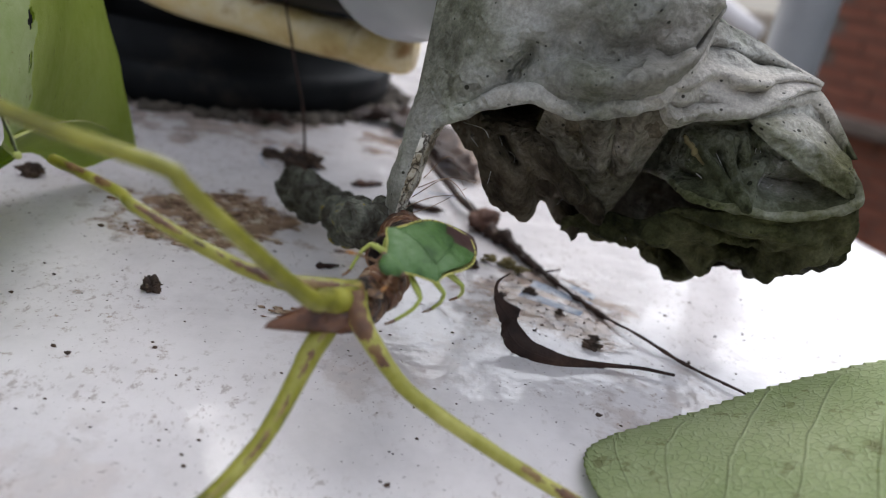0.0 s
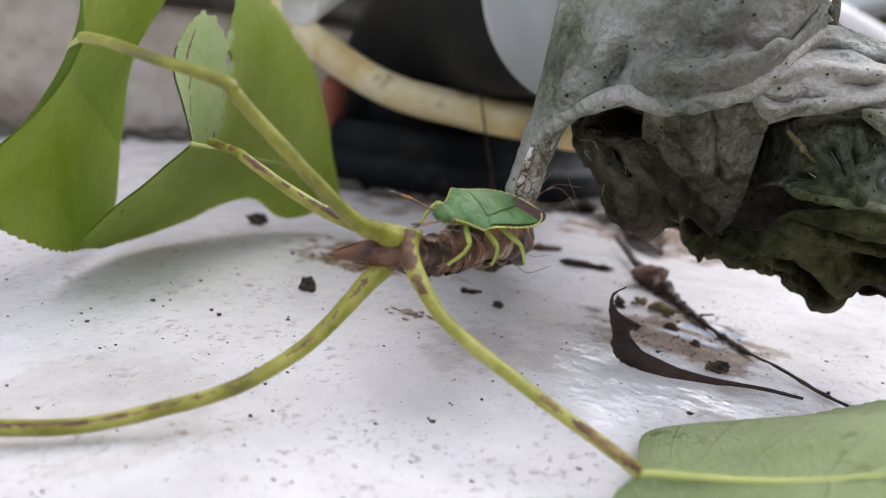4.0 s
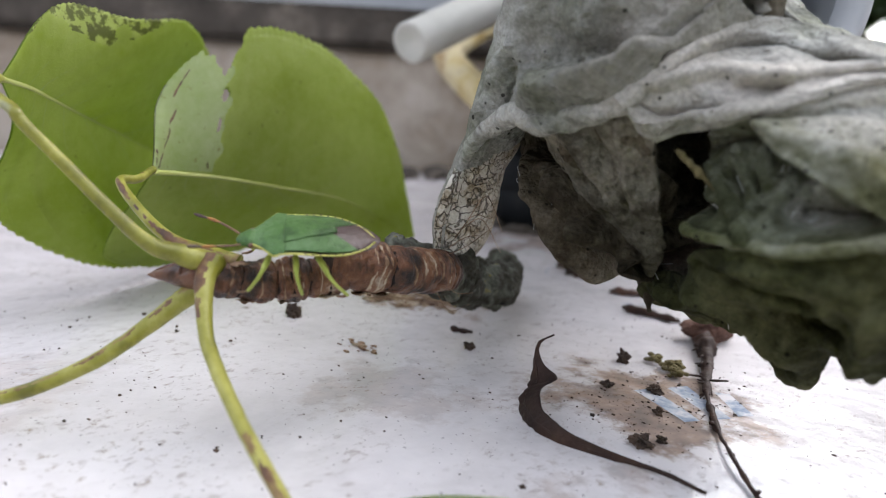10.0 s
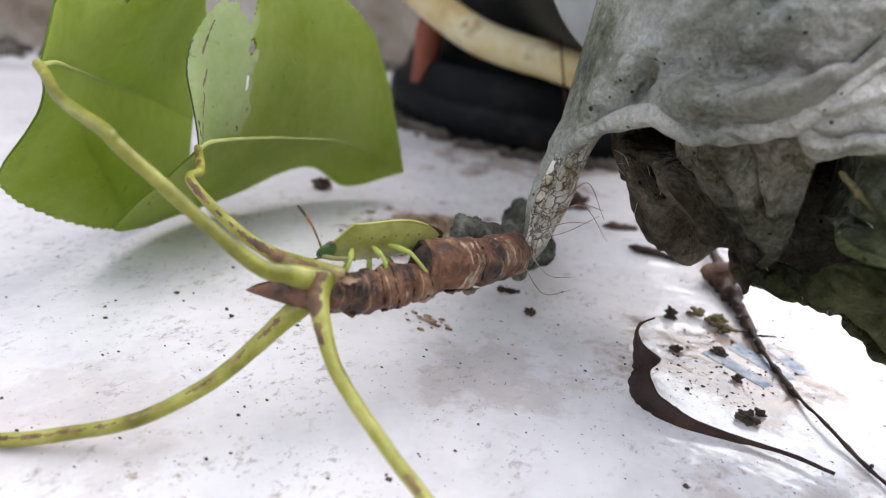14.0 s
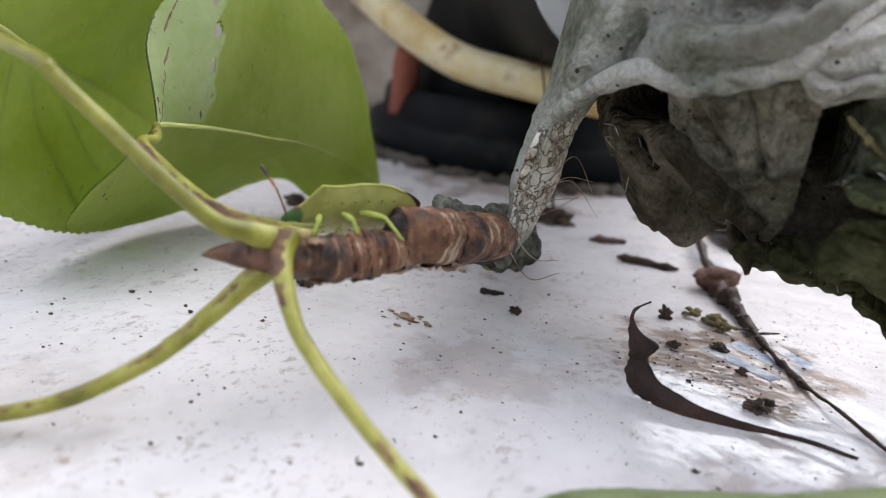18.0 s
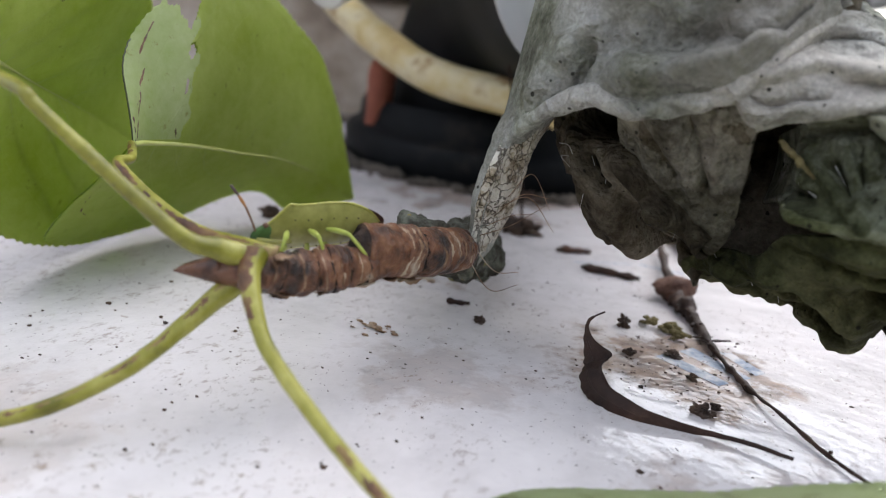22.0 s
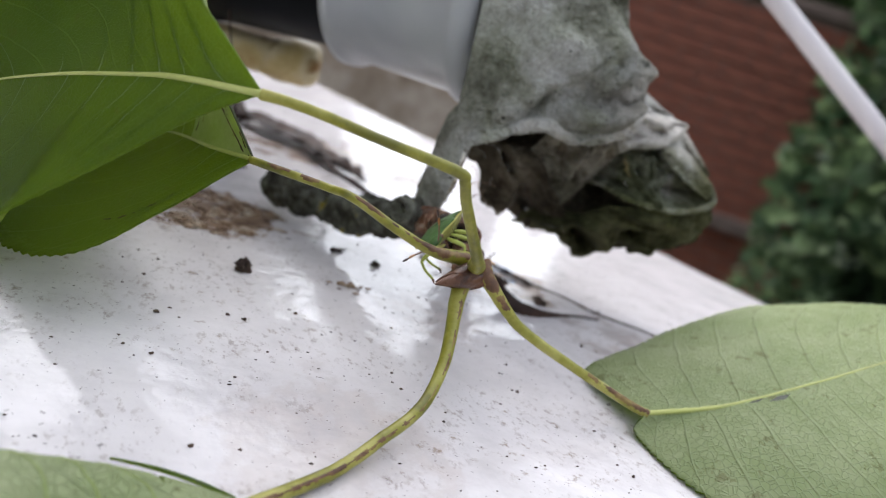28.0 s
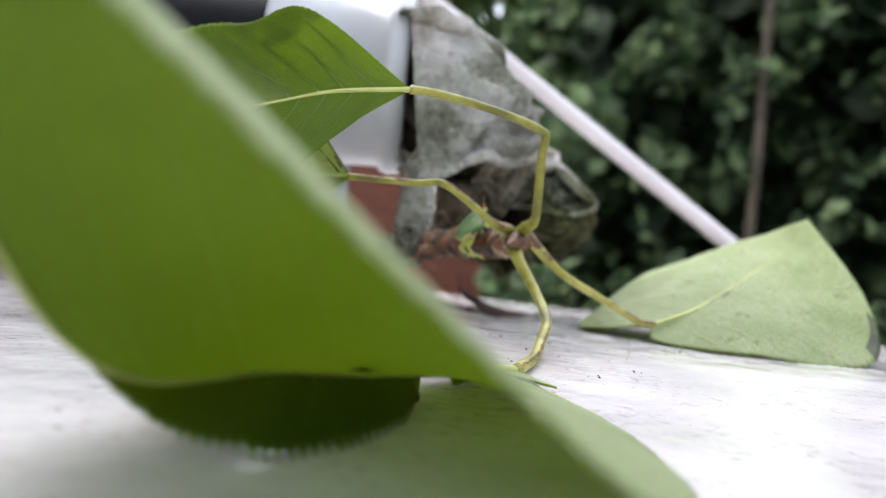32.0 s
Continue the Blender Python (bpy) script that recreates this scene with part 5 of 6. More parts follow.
WOOD = plain("dull_tree_bark", [(0.3, (0.04, 0.03, 0.02)), (0.7, (0.12, 0.095, 0.07))], 20, 0.9)
STEEL = plain("grey_steel", [(0.3, (0.20, 0.21, 0.22)), (0.7, (0.32, 0.33, 0.34))], 20, 0.5)
ROD = plain("white_coated_rod", [(0.3, (0.62, 0.58, 0.58)), (0.7, (0.74, 0.71, 0.70))], 30, 0.4)
ground = part("ground", simple_grid([[(-6000 + 600 * i, -6000 + 600 * j, -182) for i in range(21)] for j in range(21)]), GRASS)
tagged(ground, "dark garden soil and grass", "ground", kind="structure")


def towards(azimuth, distance, z=0.0):
    a = radians(azimuth)
    return Vector((-math.sin(a) * distance, math.cos(a) * distance, z))


def brick_wall():
    mid = towards(-40, 440)
    along = Vector((math.cos(radians(-36)), math.sin(radians(-36)), 0))
    out = Vector((along.y, -along.x, 0))
    m = Matrix(((along.x, out.x, 0, mid.x), (along.y, out.y, 0, mid.y), (0, 0, 1, 0), (0, 0, 0, 1)))
    bm = box(bmesh.new(), (-150, -30, -185), (330, -1.2, 62))
    bm.transform(m)
    wall = part("wall_garden", bm, MORTAR, None, smooth=False)
    tagged(wall, "old red brick garden wall, partly grown over with ivy", "wall", kind="structure")
    one = None
    for r in range(20):
        for c in range(-6, 8):
            x = c * 22.5 + (11 if r % 2 else 0)
            if one is None:
                one = part("brick", box(bmesh.new(), (-10.7, -1.4, -3.2), (10.7, 0.6, 3.2)), BRICK, wall, smooth=False)
                ob = one
            else:
                ob = new("brick", one.data)
                ob.parent = wall
            ob.matrix_basis = Matrix.Translation((m @ Vector((x, random.uniform(-0.3, 0.3), -88 + r * 7.5))) * U) @ m.to_3x3().to_4x4()
    rest = bmesh.new()
    for r in range(-13, 20):
        for c in range(-6 if r < 0 else 8, 14):
            x, z = c * 22.5 + (11 if r % 2 else 0), -88 + r * 7.5
            box(rest, (x - 10.7, -1.4, z - 3.2), (x + 10.7, 0.6, z + 3.2))
    rest.transform(m)
    tagged(part("outer_bricks", rest, BRICK, wall, smooth=False), kind="stuff")
    cap = box(bmesh.new(), (-152, -32, 62), (330, 3, 68))
    cap.transform(m)
    part("coping", cap, MORTAR, wall, smooth=False)
    shelf = box(bmesh.new(), (-150, 0.5, -52), (330, 16, -46))
    shelf.transform(m)
    part("ledge", shelf, MORTAR, wall, smooth=False)
    return m


WALL = brick_wall()


def leafy(name, count, place, size, mat, label, category, kind="stuff"):
    """Many small folded leaves."""
    rnd = random.Random(len(name) + count)
    verts, faces = [], []
    for _ in range(count):
        c = place(rnd)
        s = size * rnd.uniform(0.5, 1.5)
        m = Euler((rnd.uniform(-1, 1) + 0.6, rnd.uniform(-0.7, 0.7), rnd.uniform(0, 6.28))).to_matrix()
        k = len(verts)
        for p in ((0, -1, 0), (0.5, -0.75, 0.1), (0.75, -0.2, 0.2), (0.4, 0.15, 0.1), (0.3, 0.6, 0.12), (0, 1, -0.1), (-0.3, 0.6, 0.12), (-0.4, 0.15, 0.1), (-0.75, -0.2, 0.2), (-0.5, -0.75, 0.1), (0, -0.2, 0)):
            verts.append((c + m @ (Vector(p) * s)) * U)
        for i in range(10):
            faces.append((k + i, k + (i + 1) % 10, k + 10))
    mesh = bpy.data.meshes.new(name)
    mesh.from_pydata(verts, [], faces)
    mesh.materials.append(mat)
    return tagged(new(name, mesh), label, category, kind=kind)


def clumps(rnd, a, spread, base, depth, low, high):
    """A place in a lumpy mass of foliage over azimuth a - spread to a + spread."""
    az = a + spread * rnd.uniform(-1, 1)
    z = low + (high - low) * rnd.random()
    lump = 40 * noise.noise(Vector((az * 0.22, z * 0.035, 1))) + 14 * noise.noise(Vector((az * 0.7, z * 0.1, 7)))
    return towards(az, base + lump + depth * rnd.random() ** 2, z)


def sprays(rnd):
    """Lighter leaves in loose bunches on the hedge's face, standing for the lit ones."""
    for _ in range(14):
        p = clumps(rnd, -73, 27, 268, 60, -120, 120 + 30 * rnd.random())
        if noise.noise(p * 0.045) + 0.5 * noise.noise(p * 0.12) > 0.22:
            break
    return p


leafy("hedge", 19000, lambda r: clumps(r, -76, 24, 300, 70, -182, 106 + 22 * r.random()), 8.5, HEDGE_SHADED, "dense hedge foliage, near-black to paint the shade inside it", "hedge")
leafy("hedge_tips", 9000, sprays, 3.2, HEDGE_LIT, "small hedge leaves in a lighter green that paints daylight on them", "hedge")
leafy("ivy", 4200, lambda r: WALL @ Vector((45 + 210 * r.random() ** 0.7, 3 + 14 * r.random(), -60 + 150 * r.random())), 5.5, IVY, "ivy climbing over the brick wall", "ivy")
leafy("trees", 21000, lambda r: clumps(r, -75, 41, 620, 160, -40, 250 * r.random() ** 1.2 + 100), 12.0, TREE, "tall garden trees against a bright sky", "trees")
# crowns out of view, added to block the sky reflected in the board
far_trees = leafy("far_trees", 15000, lambda r: clumps(r, 14, 30, 700, 140, 75, 130 + 180 * r.random() ** 0.9), 14.0, TREE, "unseen tree crowns added to keep bright sky out of the board gloss", "trees")
# trunks only carry the added crowns
for az in (-12, -2, 7, 19, 28, 40):
    part("trunk", tube(bmesh.new(), [(*towards(az, 770, -182), 12.0), (*towards(az + 0.4, 765, -20), 9.0), (*towards(az - 0.3, 760, 130), 7.0), (*towards(az, 770, 220), 3.0)], 14, 9, 0.2, 0.05), WOOD, far_trees)
rod = thing("white_rod", (10, 5, 3), "slanting white plastic-coated rod", "rod")
part("shaft", tube(bmesh.new(), [(-25.4, 45.0, 40.3, 0.30), (-9.46, 30.24, 26.34, 0.30), (6.54, 15.47, 12.33, 0.30), (22.52, 0.81, -1.82, 0.30), (27, -3.3, -5.8, 0.30)], 30, 14), ROD, rod)
trunk = thing("tree", (100, 200, -182), "slim bare tree trunk in the hedge", "tree")
part("trunk", tube(bmesh.new(), [(*towards(-64.5, 270, -182), 2.0), (*towards(-64.5, 270, 40), 1.5), (*towards(-64, 272, 240), 1.2)], 16, 8, 0.2, 0.1), WOOD, trunk)


# unseen wall, added behind the camera to cut sky light on the cloth
rear = box(bmesh.new(), (-150, -128, -182), (190, -120, 45))
tagged(part("sky_block_rear", rear, MORTAR, smooth=False), "unseen plain wall added behind the camera to block sky light", "wall", kind="structure")


# ---- small things on the board ----
def dead_leaf():
    """A narrow blade standing on its lower margin: a hooked tip, a tooth, and a long thin tail."""
    t = thing("curled_dead_leaf", (2.4, 3.0, 0), "dark brown curled dead leaf blade", "leaf")
    upper = [(1.72, 3.52, 0.86), (1.60, 3.46, 0.76), (1.60, 3.43, 0.62), (1.74, 3.41, 0.50), (1.93, 3.38, 0.44), (1.90, 3.17, 0.37), (2.02, 3.02, 0.30), (2.15, 2.93, 0.24), (2.38, 2.89, 0.20), (2.60, 2.88, 0.16), (2.92, 2.98, 0.11), (3.24, 3.06, 0.09), (3.62, 3.10, 0.10), (4.02, 3.07, 0.10)]
    lower = [(1.70, 3.50, 0.84), (1.57, 3.45, 0.74), (1.56, 3.41, 0.60), (1.61, 3.33, 0.42), (1.70, 3.16, 0.30), (1.73, 3.02, 0.22), (1.80, 2.96, 0.12), (1.93, 2.90, 0.05), (2.18, 2.84, 0.01), (2.48, 2.84, 0.00), (2.88, 2.95, 0.00), (3.24, 3.05, 0.04), (3.62, 3.09, 0.06), (4.02, 3.06, 0.07)]
    rows = []
    for i, (a, b) in enumerate(zip(spline(upper, 130), spline(lower, 130))):
        a, b = Vector(a), Vector(b)
        wide = (a - b).length
        b = b + (b - a).normalized() * wide * 0.16 * noise.noise(Vector((i * 0.23, 4, 0)))
        row = []
        for j in range(11):
            f = j / 10
            q = b.lerp(a, f)
            row.append(q + Vector((-0.35, -0.45, 0.1)) * wide * (1 - (2 * f - 1) ** 2) * 0.2 + Vector((1, 0.6, 0)) * 0.012 * noise.noise(q * 14))
        rows.append(row)
    blade = part("blade", shell(rows, 0.022), DEAD, t)
    part("midrib", tube(bmesh.new(), [(*(r[5] + Vector((-0.006, -0.008, 0.0))), 0.014 * (1 - 0.5 * k / 130)) for k, r in enumerate(rows)][6:124:9], 60, 7), DEAD, blade)


dead_leaf()
thread = thing("dried_stalk", (3, 5, 0), "thin dried root stalk with a brown seed head", "stalk")
part("stem", tube(bmesh.new(), [(0.2, 10.0, 0.3, 0.05), (1.44, 7.31, 0.12, 0.10), (1.75, 6.85, 0.12, 0.14), (2.03, 6.4, 0.09, 0.09), (2.6, 5.45, 0.08, 0.045), (3.2, 4.64, 0.05, 0.04), (3.7, 4.05, 0.09, 0.018), (4.3, 3.5, 0.04, 0.022), (5.0, 2.9, 0.07, 0.014), (5.4, 2.5, 0.04, 0.02), (5.9, 2.1, 0.04, 0.012)], 120, 7, 0.9, 6), DEAD, thread)
seed_head = bmesh.new()
bmesh.ops.create_icosphere(seed_head, subdivisions=4, radius=1.0)
for v in seed_head.verts:
    k = 1 + 0.30 * noise.noise(v.co * 1.6) + 0.12 * noise.noise(v.co * 5) + 0.05 * noise.noise(v.co * 13)
    v.co = Vector((1.43, 7.42, 0.19)) + Vector((v.co.x * 0.27 + v.co.y * 0.10, v.co.y * 0.36, v.co.z * 0.19)) * k
part("seed_head", seed_head, HEAD, thread, "lumpy reddish-brown seed head")
for k in range(34):
    a = random.Random(k + 60)
    f = a.random()
    base = Vector((1.55, 7.1, 0.14)).lerp(Vector((2.75, 5.3, 0.06)), f)
    e = base + Vector((a.uniform(-0.2, 0.3), a.uniform(-0.35, 0.1), a.uniform(-0.06, 0.10)))
    part("rootlet", tube(bmesh.new(), [(*base, 0.03 * (1 - 0.6 * f)), (*base.lerp(e, 0.5), 0.018), (*e, 0.006)], 8, 5, 0.5, 9.0), DEAD, thread)
for k, (x, y) in enumerate(((1.62, 7.0), (1.85, 6.55), (2.08, 6.18), (2.3, 5.85), (2.62, 5.38), (3.2, 4.55), (3.75, 4.0), (4.3, 3.5), (4.95, 2.95))):
    r = 0.06 - 0.005 * k
    part("root_knot", grain(bmesh.new(), (x, y, 0.09), (r, r * 1.3, r * 0.8), 30 + k), DEAD, thread)
CRUMBS = [(-4.12, 2.15), (-3.92, 2.75), (-2.9, 1.09), (-4.37, 0.24), (-4.07, 0.05), (-3.1, 1.18), (-0.68, -0.8), (0.7, -0.08), (0.81, 1.27), (-3.73, -1.63), (-3.26, -1.67), (0.9, 0.72),
          (-2.13, 1.5), (2.9, 1.83), (-1.12, -0.33), (-0.24, 5.1), (3.02, 3.86), (1.28, 5.54), (2.23, 3.69), (-0.22, 4.14), (-4.14, 4.48), (-0.78, -1.01), (-3.99, 1.07), (1.44, -1.91), (-6.45, 0.8), (-4.42, 0.43), (6.76, 2.84), (9.87, 3.13)]
rnd = random.Random(7)


def lumpy(at, size, seed, fine):
    """A clod: one jagged lump with knobs and pits."""
    bm = bmesh.new()
    bmesh.ops.create_icosphere(bm, subdivisions=fine, radius=1.0)
    at = Vector((*at, table_z(*at) + size[2] * 0.55))
    off = Vector((seed * 3.1, seed * 1.7, 0))
    for v in bm.verts:
        k = 0.85 + 0.75 * noise.noise(v.co * 1.5 + off) + 0.45 * noise.noise(v.co * 3.6 + off) + 0.25 * noise.noise(v.co * 8 + off)
        v.co = at + Vector((v.co.x * size[0], v.co.y * size[1], v.co.z * size[2] * 0.9)) * max(k, 0.25)
    return bm


for k, (x, y) in enumerate(CRUMBS):
    r = rnd.uniform(0.016, 0.036)
    ob = part("crumb", lumpy((x, y), (r * 1.3, r, r * 0.8), k, 2), CRUMB, smooth=False)
    tagged(ob, "tiny dark crumb of soil on the white board", "crumb", "crumbs on the board")
for at, size, n in (((-2.7, 2.80), (0.13, 0.10, 0.13), 51), ((2.98, 3.55), (0.12, 0.09, 0.07), 52), ((-0.2, 4.06), (0.08, 0.07, 0.06), 53), ((-2.3, 9.1), (0.40, 0.28, 0.22), 54), ((-2.9, 9.3), (0.2, 0.14, 0.12), 55), ((1.29, 5.52), (0.09, 0.07, 0.12), 56),
                    ((-5.93, 5.86), (0.20, 0.15, 0.13), 61), ((3.08, 3.78), (0.06, 0.05, 0.05), 57), ((2.2, 4.95), (0.10, 0.08, 0.06), 58), ((1.75, 4.6), (0.07, 0.06, 0.05), 59), ((2.62, 4.4), (0.06, 0.05, 0.05), 60)):
    ob = part("soil_clod", lumpy(at, size, n, 4), CRUMB, smooth=False)
    tagged(ob, "dark rough clod of soil on the board", "clod", "clods on the board")


def chip(name, a, b, r, mat, label, seed):
    p, q = Vector((*a, table_z(*a) + r * 0.8)), Vector((*b, table_z(*b) + r * 0.8))
    ob = part(name, tube(bmesh.new(), [(*p, r * 0.5), (*p.lerp(q, 0.2), r), (*p.lerp(q, 0.6), r * 0.9), (*q, r * 0.5)], 24, 9, 0.7, 5.0 + seed), mat)
    tagged(ob, label, "chip", "chips on the board")


chip("bark_chip", (-0.33, 7.72), (0.68, 7.84), 0.075, DEAD, "long dark bark chip on the board", 1)
chip("wood_chip", (-1.15, 8.42), (-0.62, 8.8), 0.07, BUD, "short brown wood chip on the board", 2)
chip("bark_chip", (5.97, 9.9), (6.52, 9.6), 0.16, LICHEN, "greyish bark chip on the board", 3)
chip("seed_husk", (-0.95, 4.4), (-0.65, 4.55), 0.05, DEAD, "thin dark seed husk on the board", 4)
tuft = random.Random(9)
for x, y in ((1.56, 5.84), (1.84, 5.76), (2.02, 5.64), (1.86, 5.92)):
    bm = bmesh.new()
    for k in range(22):
        r = tuft.uniform(0.018, 0.05)
        grain(bm, (x + tuft.gauss(0, 0.06), y + tuft.gauss(0, 0.05), 0.03 + 0.10 * tuft.random()), (r * 1.5, r, r * 0.8), k)
    tagged(part("moss_tuft", bm, MOSS), "small dry yellow-brown moss tuft", "moss", "moss tufts")


husk = bmesh.new()
for k in range(26):
    r = tuft.uniform(0.012, 0.04)
    grain(husk, (-1.0 + tuft.gauss(0, 0.13), 2.82 + tuft.gauss(0, 0.10), 0.02 + 0.03 * tuft.random()), (r * 1.8, r, r * 0.35), k)
tagged(part("bud_husk_crumbs", husk, HUSK), "crumbled papery brown bud husk", "husk", kind="stuff")


def litter(at, span, turn, seed):
    """A crumpled dark dead leaf lying on the board."""
    t = thing("dead_leaf", (*at, 0), "dark crumpled dead leaf lying on the board", "leaf", "dead leaves on the board")
    rows = []
    for i in range(26):
        u = i / 25
        w = span[1] * math.sin(math.pi * min(0.98, u + 0.04)) ** 0.7
        row = []
        for j in range(15):
            v = j / 7 - 1
            x, y = (u - 0.5) * span[0], w * v * (1 + 0.3 * noise.noise(Vector((u * 6, v, seed))))
            z = 0.12 + 0.28 * abs(noise.noise(Vector((x * 1.6, y * 1.6, seed)))) + 0.25 * v * v * w
            row.append((at[0] + x * math.cos(turn) - y * math.sin(turn), at[1] + x * math.sin(turn) + y * math.cos(turn), z))
        rows.append(row)
    part("blade", shell(rows, 0.03), DEAD, t)


litter((-0.2, 13.2), (3.4, 0.65), -1.0, 1.0)
litter((0.65, 11.0), (2.6, 0.4), -1.15, 2.0)
litter((-1.4, 13.9), (1.4, 0.4), 0.4, 3.0)
litter((-3.6, 11.6), (1.2, 0.25), -0.3, 4.0)
stem = thing("thin_stem", (-2.2, 9.0, 0), "thin upright dry stem in a soil clod", "stem")
part("stalk", tube(bmesh.new(), [(-2.2, 8.95, 0.3, 0.03), (-2.35, 8.97, 1.2, 0.028), (-2.6, 9.0, 2.0, 0.025), (-2.95, 9.05, 3.2, 0.02)], 20, 6), DEAD, stem)


def printed(pts):
    """A worn blue print on the board."""
    rows = [[(x, y, table_z(x, y) + 0.006) for x, y in pair] for pair in pts]
    tagged(part("printed_mark", simple_grid(rows), BLUE), "worn pale blue printed stripe on the board", "print", "printed marks")


printed([[(2.02, 4.77), (2.1, 5.0)], [(2.5, 4.62), (2.6, 4.83)], [(2.92, 4.47), (3.0, 4.66)]])
printed([[(2.2, 5.22), (2.3, 5.5)], [(2.66, 5.03), (2.74, 5.26)], [(3.09, 4.86), (3.17, 5.04)]])
printed([[(2.62, 5.62), (2.75, 5.74)], [(2.9, 5.4), (3.0, 5.56)], [(3.19, 5.17), (3.28, 5.36)]])
arc = [(-2.35 + 0.75 * math.cos(a) - 0.1, 9.6 + 1.15 * math.sin(a)) for a in [1.0 + 0.2 * k for k in range(21)]]
printed([[(x, y), (x * 0.955 - 0.1, y + 0.0)] for x, y in arc])
printed([[(-0.63, 8.0), (-0.6, 8.12)], [(0.27, 8.85), (0.3, 8.97)], [(1.12, 8.93), (1.1, 9.05)]])

rnd = random.Random(11)
grit = bmesh.new()
for k in range(1700):
    if k < 430:
        x, y = 2.45 + rnd.gauss(0, 0.55), 4.7 + rnd.gauss(0, 0.7)
    elif k < 480:
        x, y = rnd.uniform(-1.5, 2.0), rnd.uniform(8, 13)
    else:
        x, y = rnd.uniform(-6, 7), rnd.uniform(-3, 8)
    r = 0.004 + 0.012 * rnd.random() ** 5
    grain(grit, (x, y, table_z(x, y) + r * 0.5), (r * rnd.uniform(1, 2.2), r, r * 0.7), k)
tagged(part("grit", grit, CRUMB), "fine dark grit scattered over the board", "grit", kind="stuff")
flakes = bmesh.new()
for k in range(620):
    a, q = rnd.uniform(0, 6.28), 0.72 + 0.12 * rnd.gauss(0, 1) if k % 3 else rnd.uniform(0.1, 1)
    x, y = -2.95 + 1.4 * q * math.cos(a) + 0.1 * rnd.gauss(0, 1), 5.6 + 1.25 * q * math.sin(a) + 0.1 * rnd.gauss(0, 1)
    if noise.noise(Vector((x * 1.4, y * 1.4, 2))) < -0.12:
        continue
    r = 0.012 + 0.075 * rnd.random() ** 2.5
    grain(flakes, (x, y, table_z(x, y) + 0.008), (r * 1.6, r, 0.012), k)
tagged(part("rust_crust", flakes, HUSK), "flaky brown crust stain on the board", "stain", kind="stuff")
hairs = thing("loose_fibres", (0.3, 3.0, 1.4), "fine loose fibres hanging from the cloth strip", "fibre")
for k in range(16):
    a = Vector((0.75 + 0.16 * k, 3.75 + 0.04 * k, 2.5 - 0.07 * k + 0.3 * rnd.random()))
    e = a + Vector((0.35 * rnd.uniform(-1, 1), -0.35 * rnd.random(), -0.45 * rnd.random()))
    m2 = a.lerp(e, 0.5) + Vector((0.12 * rnd.uniform(-1, 1), -0.12, 0.06))
    part("fibre", tube(bmesh.new(), [(*a, 0.005), (*m2, 0.004), (*e, 0.0025)], 14, 4), WEB, hairs)
for k in range(7):
    a = Vector((0.1 + 0.05 * k, 3.0 + 0.05 * k, 1.25 + 0.12 * k))
    e = a + Vector((0.5 + 0.25 * rnd.random(), 0.2 * rnd.uniform(-1, 1), 0.5 * rnd.uniform(-1, 1)))
    m2 = a.lerp(e, 0.5) + Vector((0, 0, -0.25 + 0.1 * k))
    part("fibre", tube(bmesh.new(), [(*a, 0.006), (*m2, 0.005), (*e, 0.003)], 16, 4), HUSK, hairs)
heap = bmesh.new()
for k in range(260):
    q = BACK * (23.0 - 1.6 * rnd.random() ** 2) + ALONG * rnd.uniform(-12, 14)
    r = rnd.uniform(0.08, 0.42)
    grain(heap, (q.x, q.y, table_z(q.x, q.y) + r * 0.4), (r * 1.4, r, r * 0.7), k)
for k in range(420):
    a, d = rnd.uniform(0, 6.28), 4.9 + 0.55 * rnd.random() ** 2
    r = rnd.uniform(0.05, 0.20)
    x, y = -6.5 + d * math.cos(a), 16.3 + d * math.sin(a)
    grain(heap, (x, y, table_z(x, y) + r * 0.4), (r * 1.5, r, r * 0.8), k)
tagged(part("dirt_heap", heap, SOIL), "brown dirt and dead leaf crumbs heaped along the sill", "dirt", kind="stuff")
post = thing("grey_post", (8, 62, -182), "grey metal post with a slanting rail", "post")
part("upright", box(bmesh.new(), (3.7, 67.4, -182), (6.5, 69.4, 40)), STEEL, post, smooth=False)
part("rail", tube(bmesh.new(), [(-4, 66.3, 8.6, 0.85), (5, 66.3, 11, 0.85), (13, 66, 13.7, 0.85), (24, 63.5, 17.5, 0.85)], 16, 10), STEEL, post)
leg = thing("grey_upright", (11.2, 22.5, -182), "blue-grey painted metal upright beside the board", "upright")
part("shaft", tube(bmesh.new(), [(11.2, 22.5, -182, 0.95), (11.2, 22.5, -60, 0.95), (11.2, 22.5, 60, 0.95)], 12, 20), STEEL, leg)
part("bolt", grain(bmesh.new(), (11.0, 21.5, 1.6), (0.22, 0.14, 0.22), 5), WHITE_PLASTIC, leg, "bright round bolt head")
bar = thing("white_handrail", (9, 52, 6), "slanting white painted handrail beyond the board", "handrail")
part("bar", tube(bmesh.new(), [(0.5, 53, 10.4, 0.95), (4.6, 53, 8.5, 0.95), (11.4, 52.4, 5.2, 0.95), (19, 52, 1.6, 0.95)], 16, 14), ROD, bar)
panel = box(bmesh.new(), (1, 55, -182), (24, 57, 3.2))
tagged(part("wall_low", panel, SHADE_GREY, smooth=False), "low tan wall under the white handrail", "wall", kind="structure")


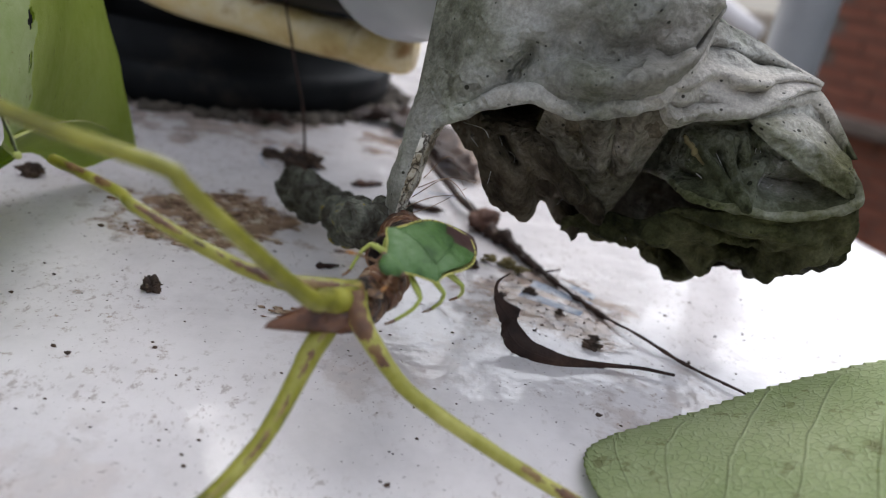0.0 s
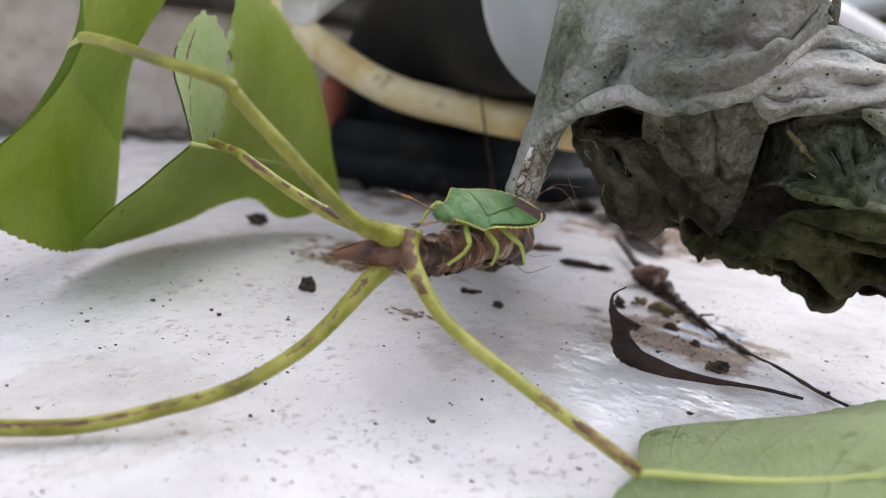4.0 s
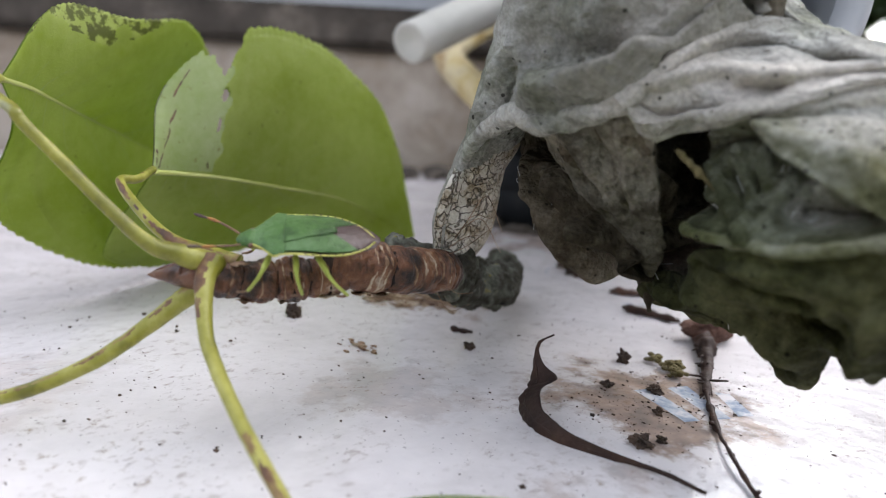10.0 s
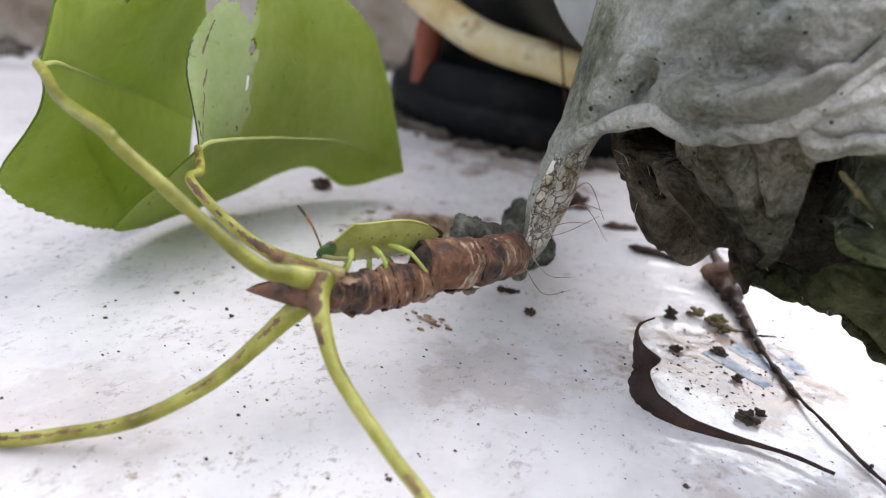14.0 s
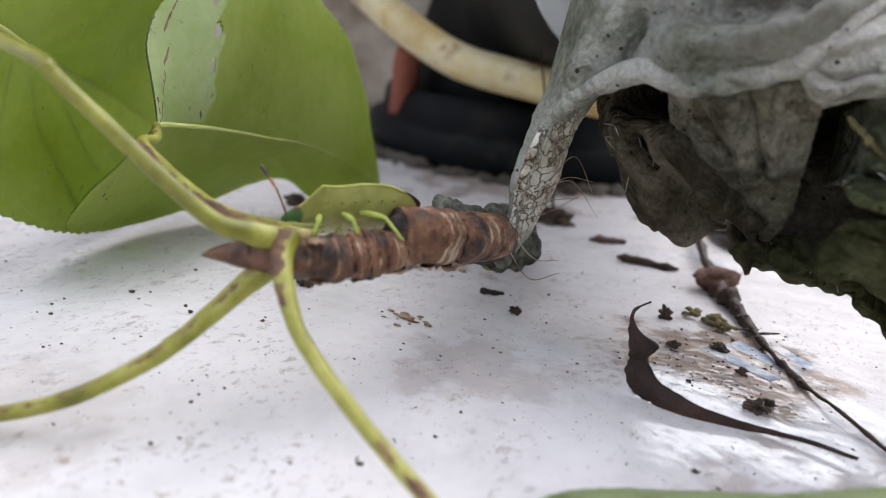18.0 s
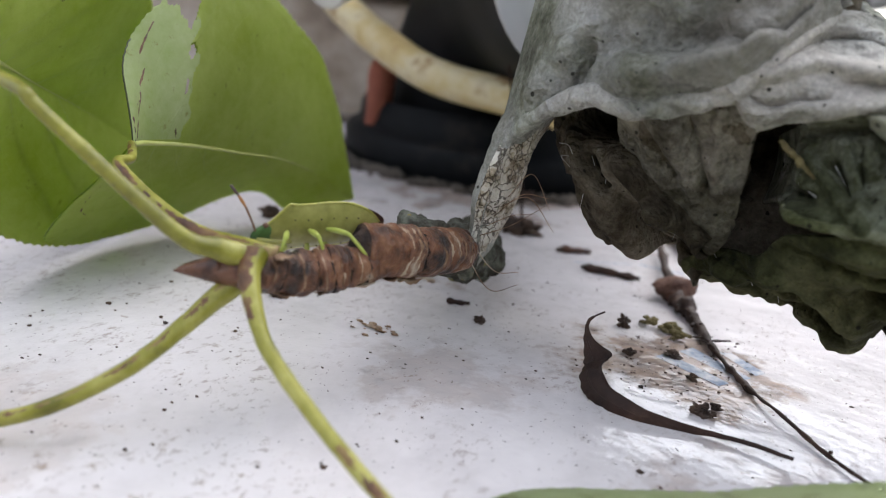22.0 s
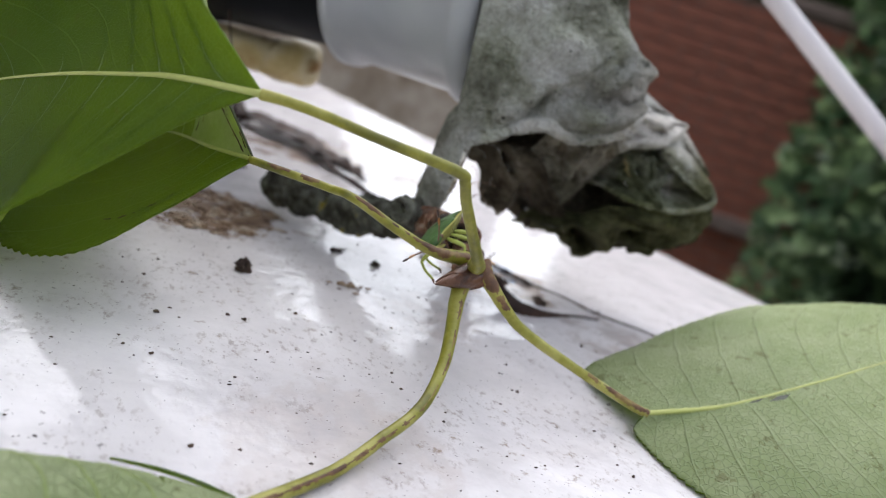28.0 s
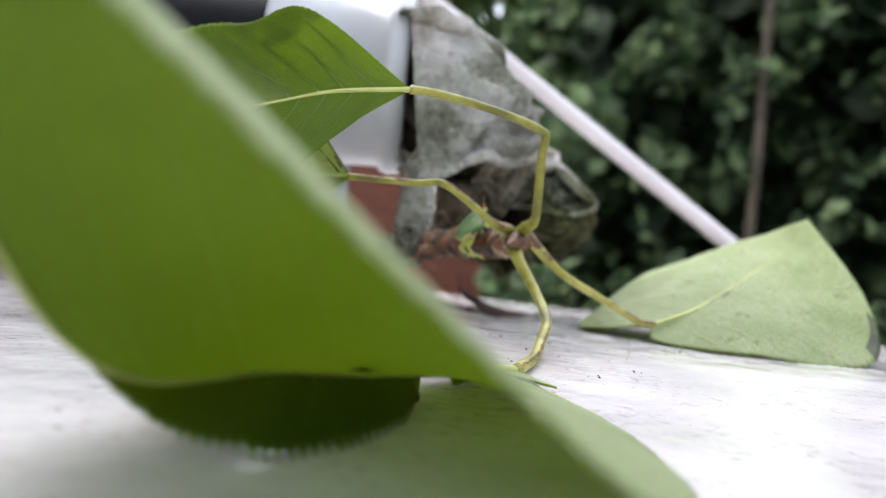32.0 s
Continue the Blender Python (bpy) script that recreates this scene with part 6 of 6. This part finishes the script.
# ---- what moves ----
def motions():
    pivot = Vector(PIVOT)

    def moved(rot, shift):
        return Matrix.Translation((pivot + Vector(shift)) * U) @ Euler([radians(a) for a in rot]).to_matrix().to_4x4()

    a, b = moved((-0.4, 1.0, 5.1), (0.06, 0.02, 0.03)), moved((0, 0, 0), (0, 0, 0))
    walk(spur, [(0, a), (10.4, a), (10.6, b), (32, b)])
    still = a.inverted() @ b
    walk(leaf_b, [(0, still), (10.4, still), (10.6, Matrix.Identity(4)), (32, Matrix.Identity(4))])

    foot = (Vector((2.19, -0.89, 0.33)) - pivot) * U

    def lifted(angle):
        return Matrix.Translation(foot) @ Matrix.Rotation(radians(-angle), 4, "Y") @ Matrix.Translation(-foot)

    walk(leaf_f, [(t, lifted(angle)) for t, angle in ((0, 0), (10.4, 0), (10.5, 1), (10.6, 2.8), (11.0, 3.2), (11.4, 2.8), (11.6, 1.8), (12.0, 1.4), (12.2, 0.8), (12.4, 0), (32, 0))])

    def standing(head, tail, roll):
        ahead = (Vector(head) - Vector(tail)).normalized()
        left = Vector((0, 0, 1)).cross(ahead).normalized()
        up = ahead.cross(left)
        m = Matrix((ahead, left, up)).transposed().to_4x4() @ Matrix.Rotation(radians(roll), 4, "X")
        return Matrix.Translation((Vector(head) + Vector(tail)) / 2 * U) @ m

    p = standing((0.34, 0.36, 1.99), (1.01, 1.42, 1.99), -24)
    q = standing((-0.92, 0.56, 1.66), (-0.21, 1.64, 1.76), 56)
    root = Vector((0.64, 0.08, -0.03)) * U
    up = q.to_3x3().inverted() @ Vector((-0.41, -0.28, 0.85))
    turn = Vector((0.47, 0.19, 0.10)).rotation_difference(up).to_matrix().to_4x4()
    raised = Matrix.Translation(root) @ turn @ Matrix.Translation(-root)
    lying = Matrix.Identity(4)
    walk(feelers[1], [(0, lying), (10.4, lying), (10.5, lying.lerp(raised, 0.5)), (10.6, raised), (32, raised)])
    walk(bug, [(0, p), (10.4, p), (10.6, q), (32, q)])
    for limb, (x, y, z) in near_legs:
        hip = Vector((x, y, z)) * U

        def bent(angle):
            return Matrix.Translation(hip) @ Matrix.Rotation(radians(angle), 4, "X") @ Matrix.Translation(-hip)

        walk(limb, [(0, bent(0)), (10.4, bent(0)), (10.5, bent(-22)), (10.6, bent(-45)), (32, bent(-45))])


motions()
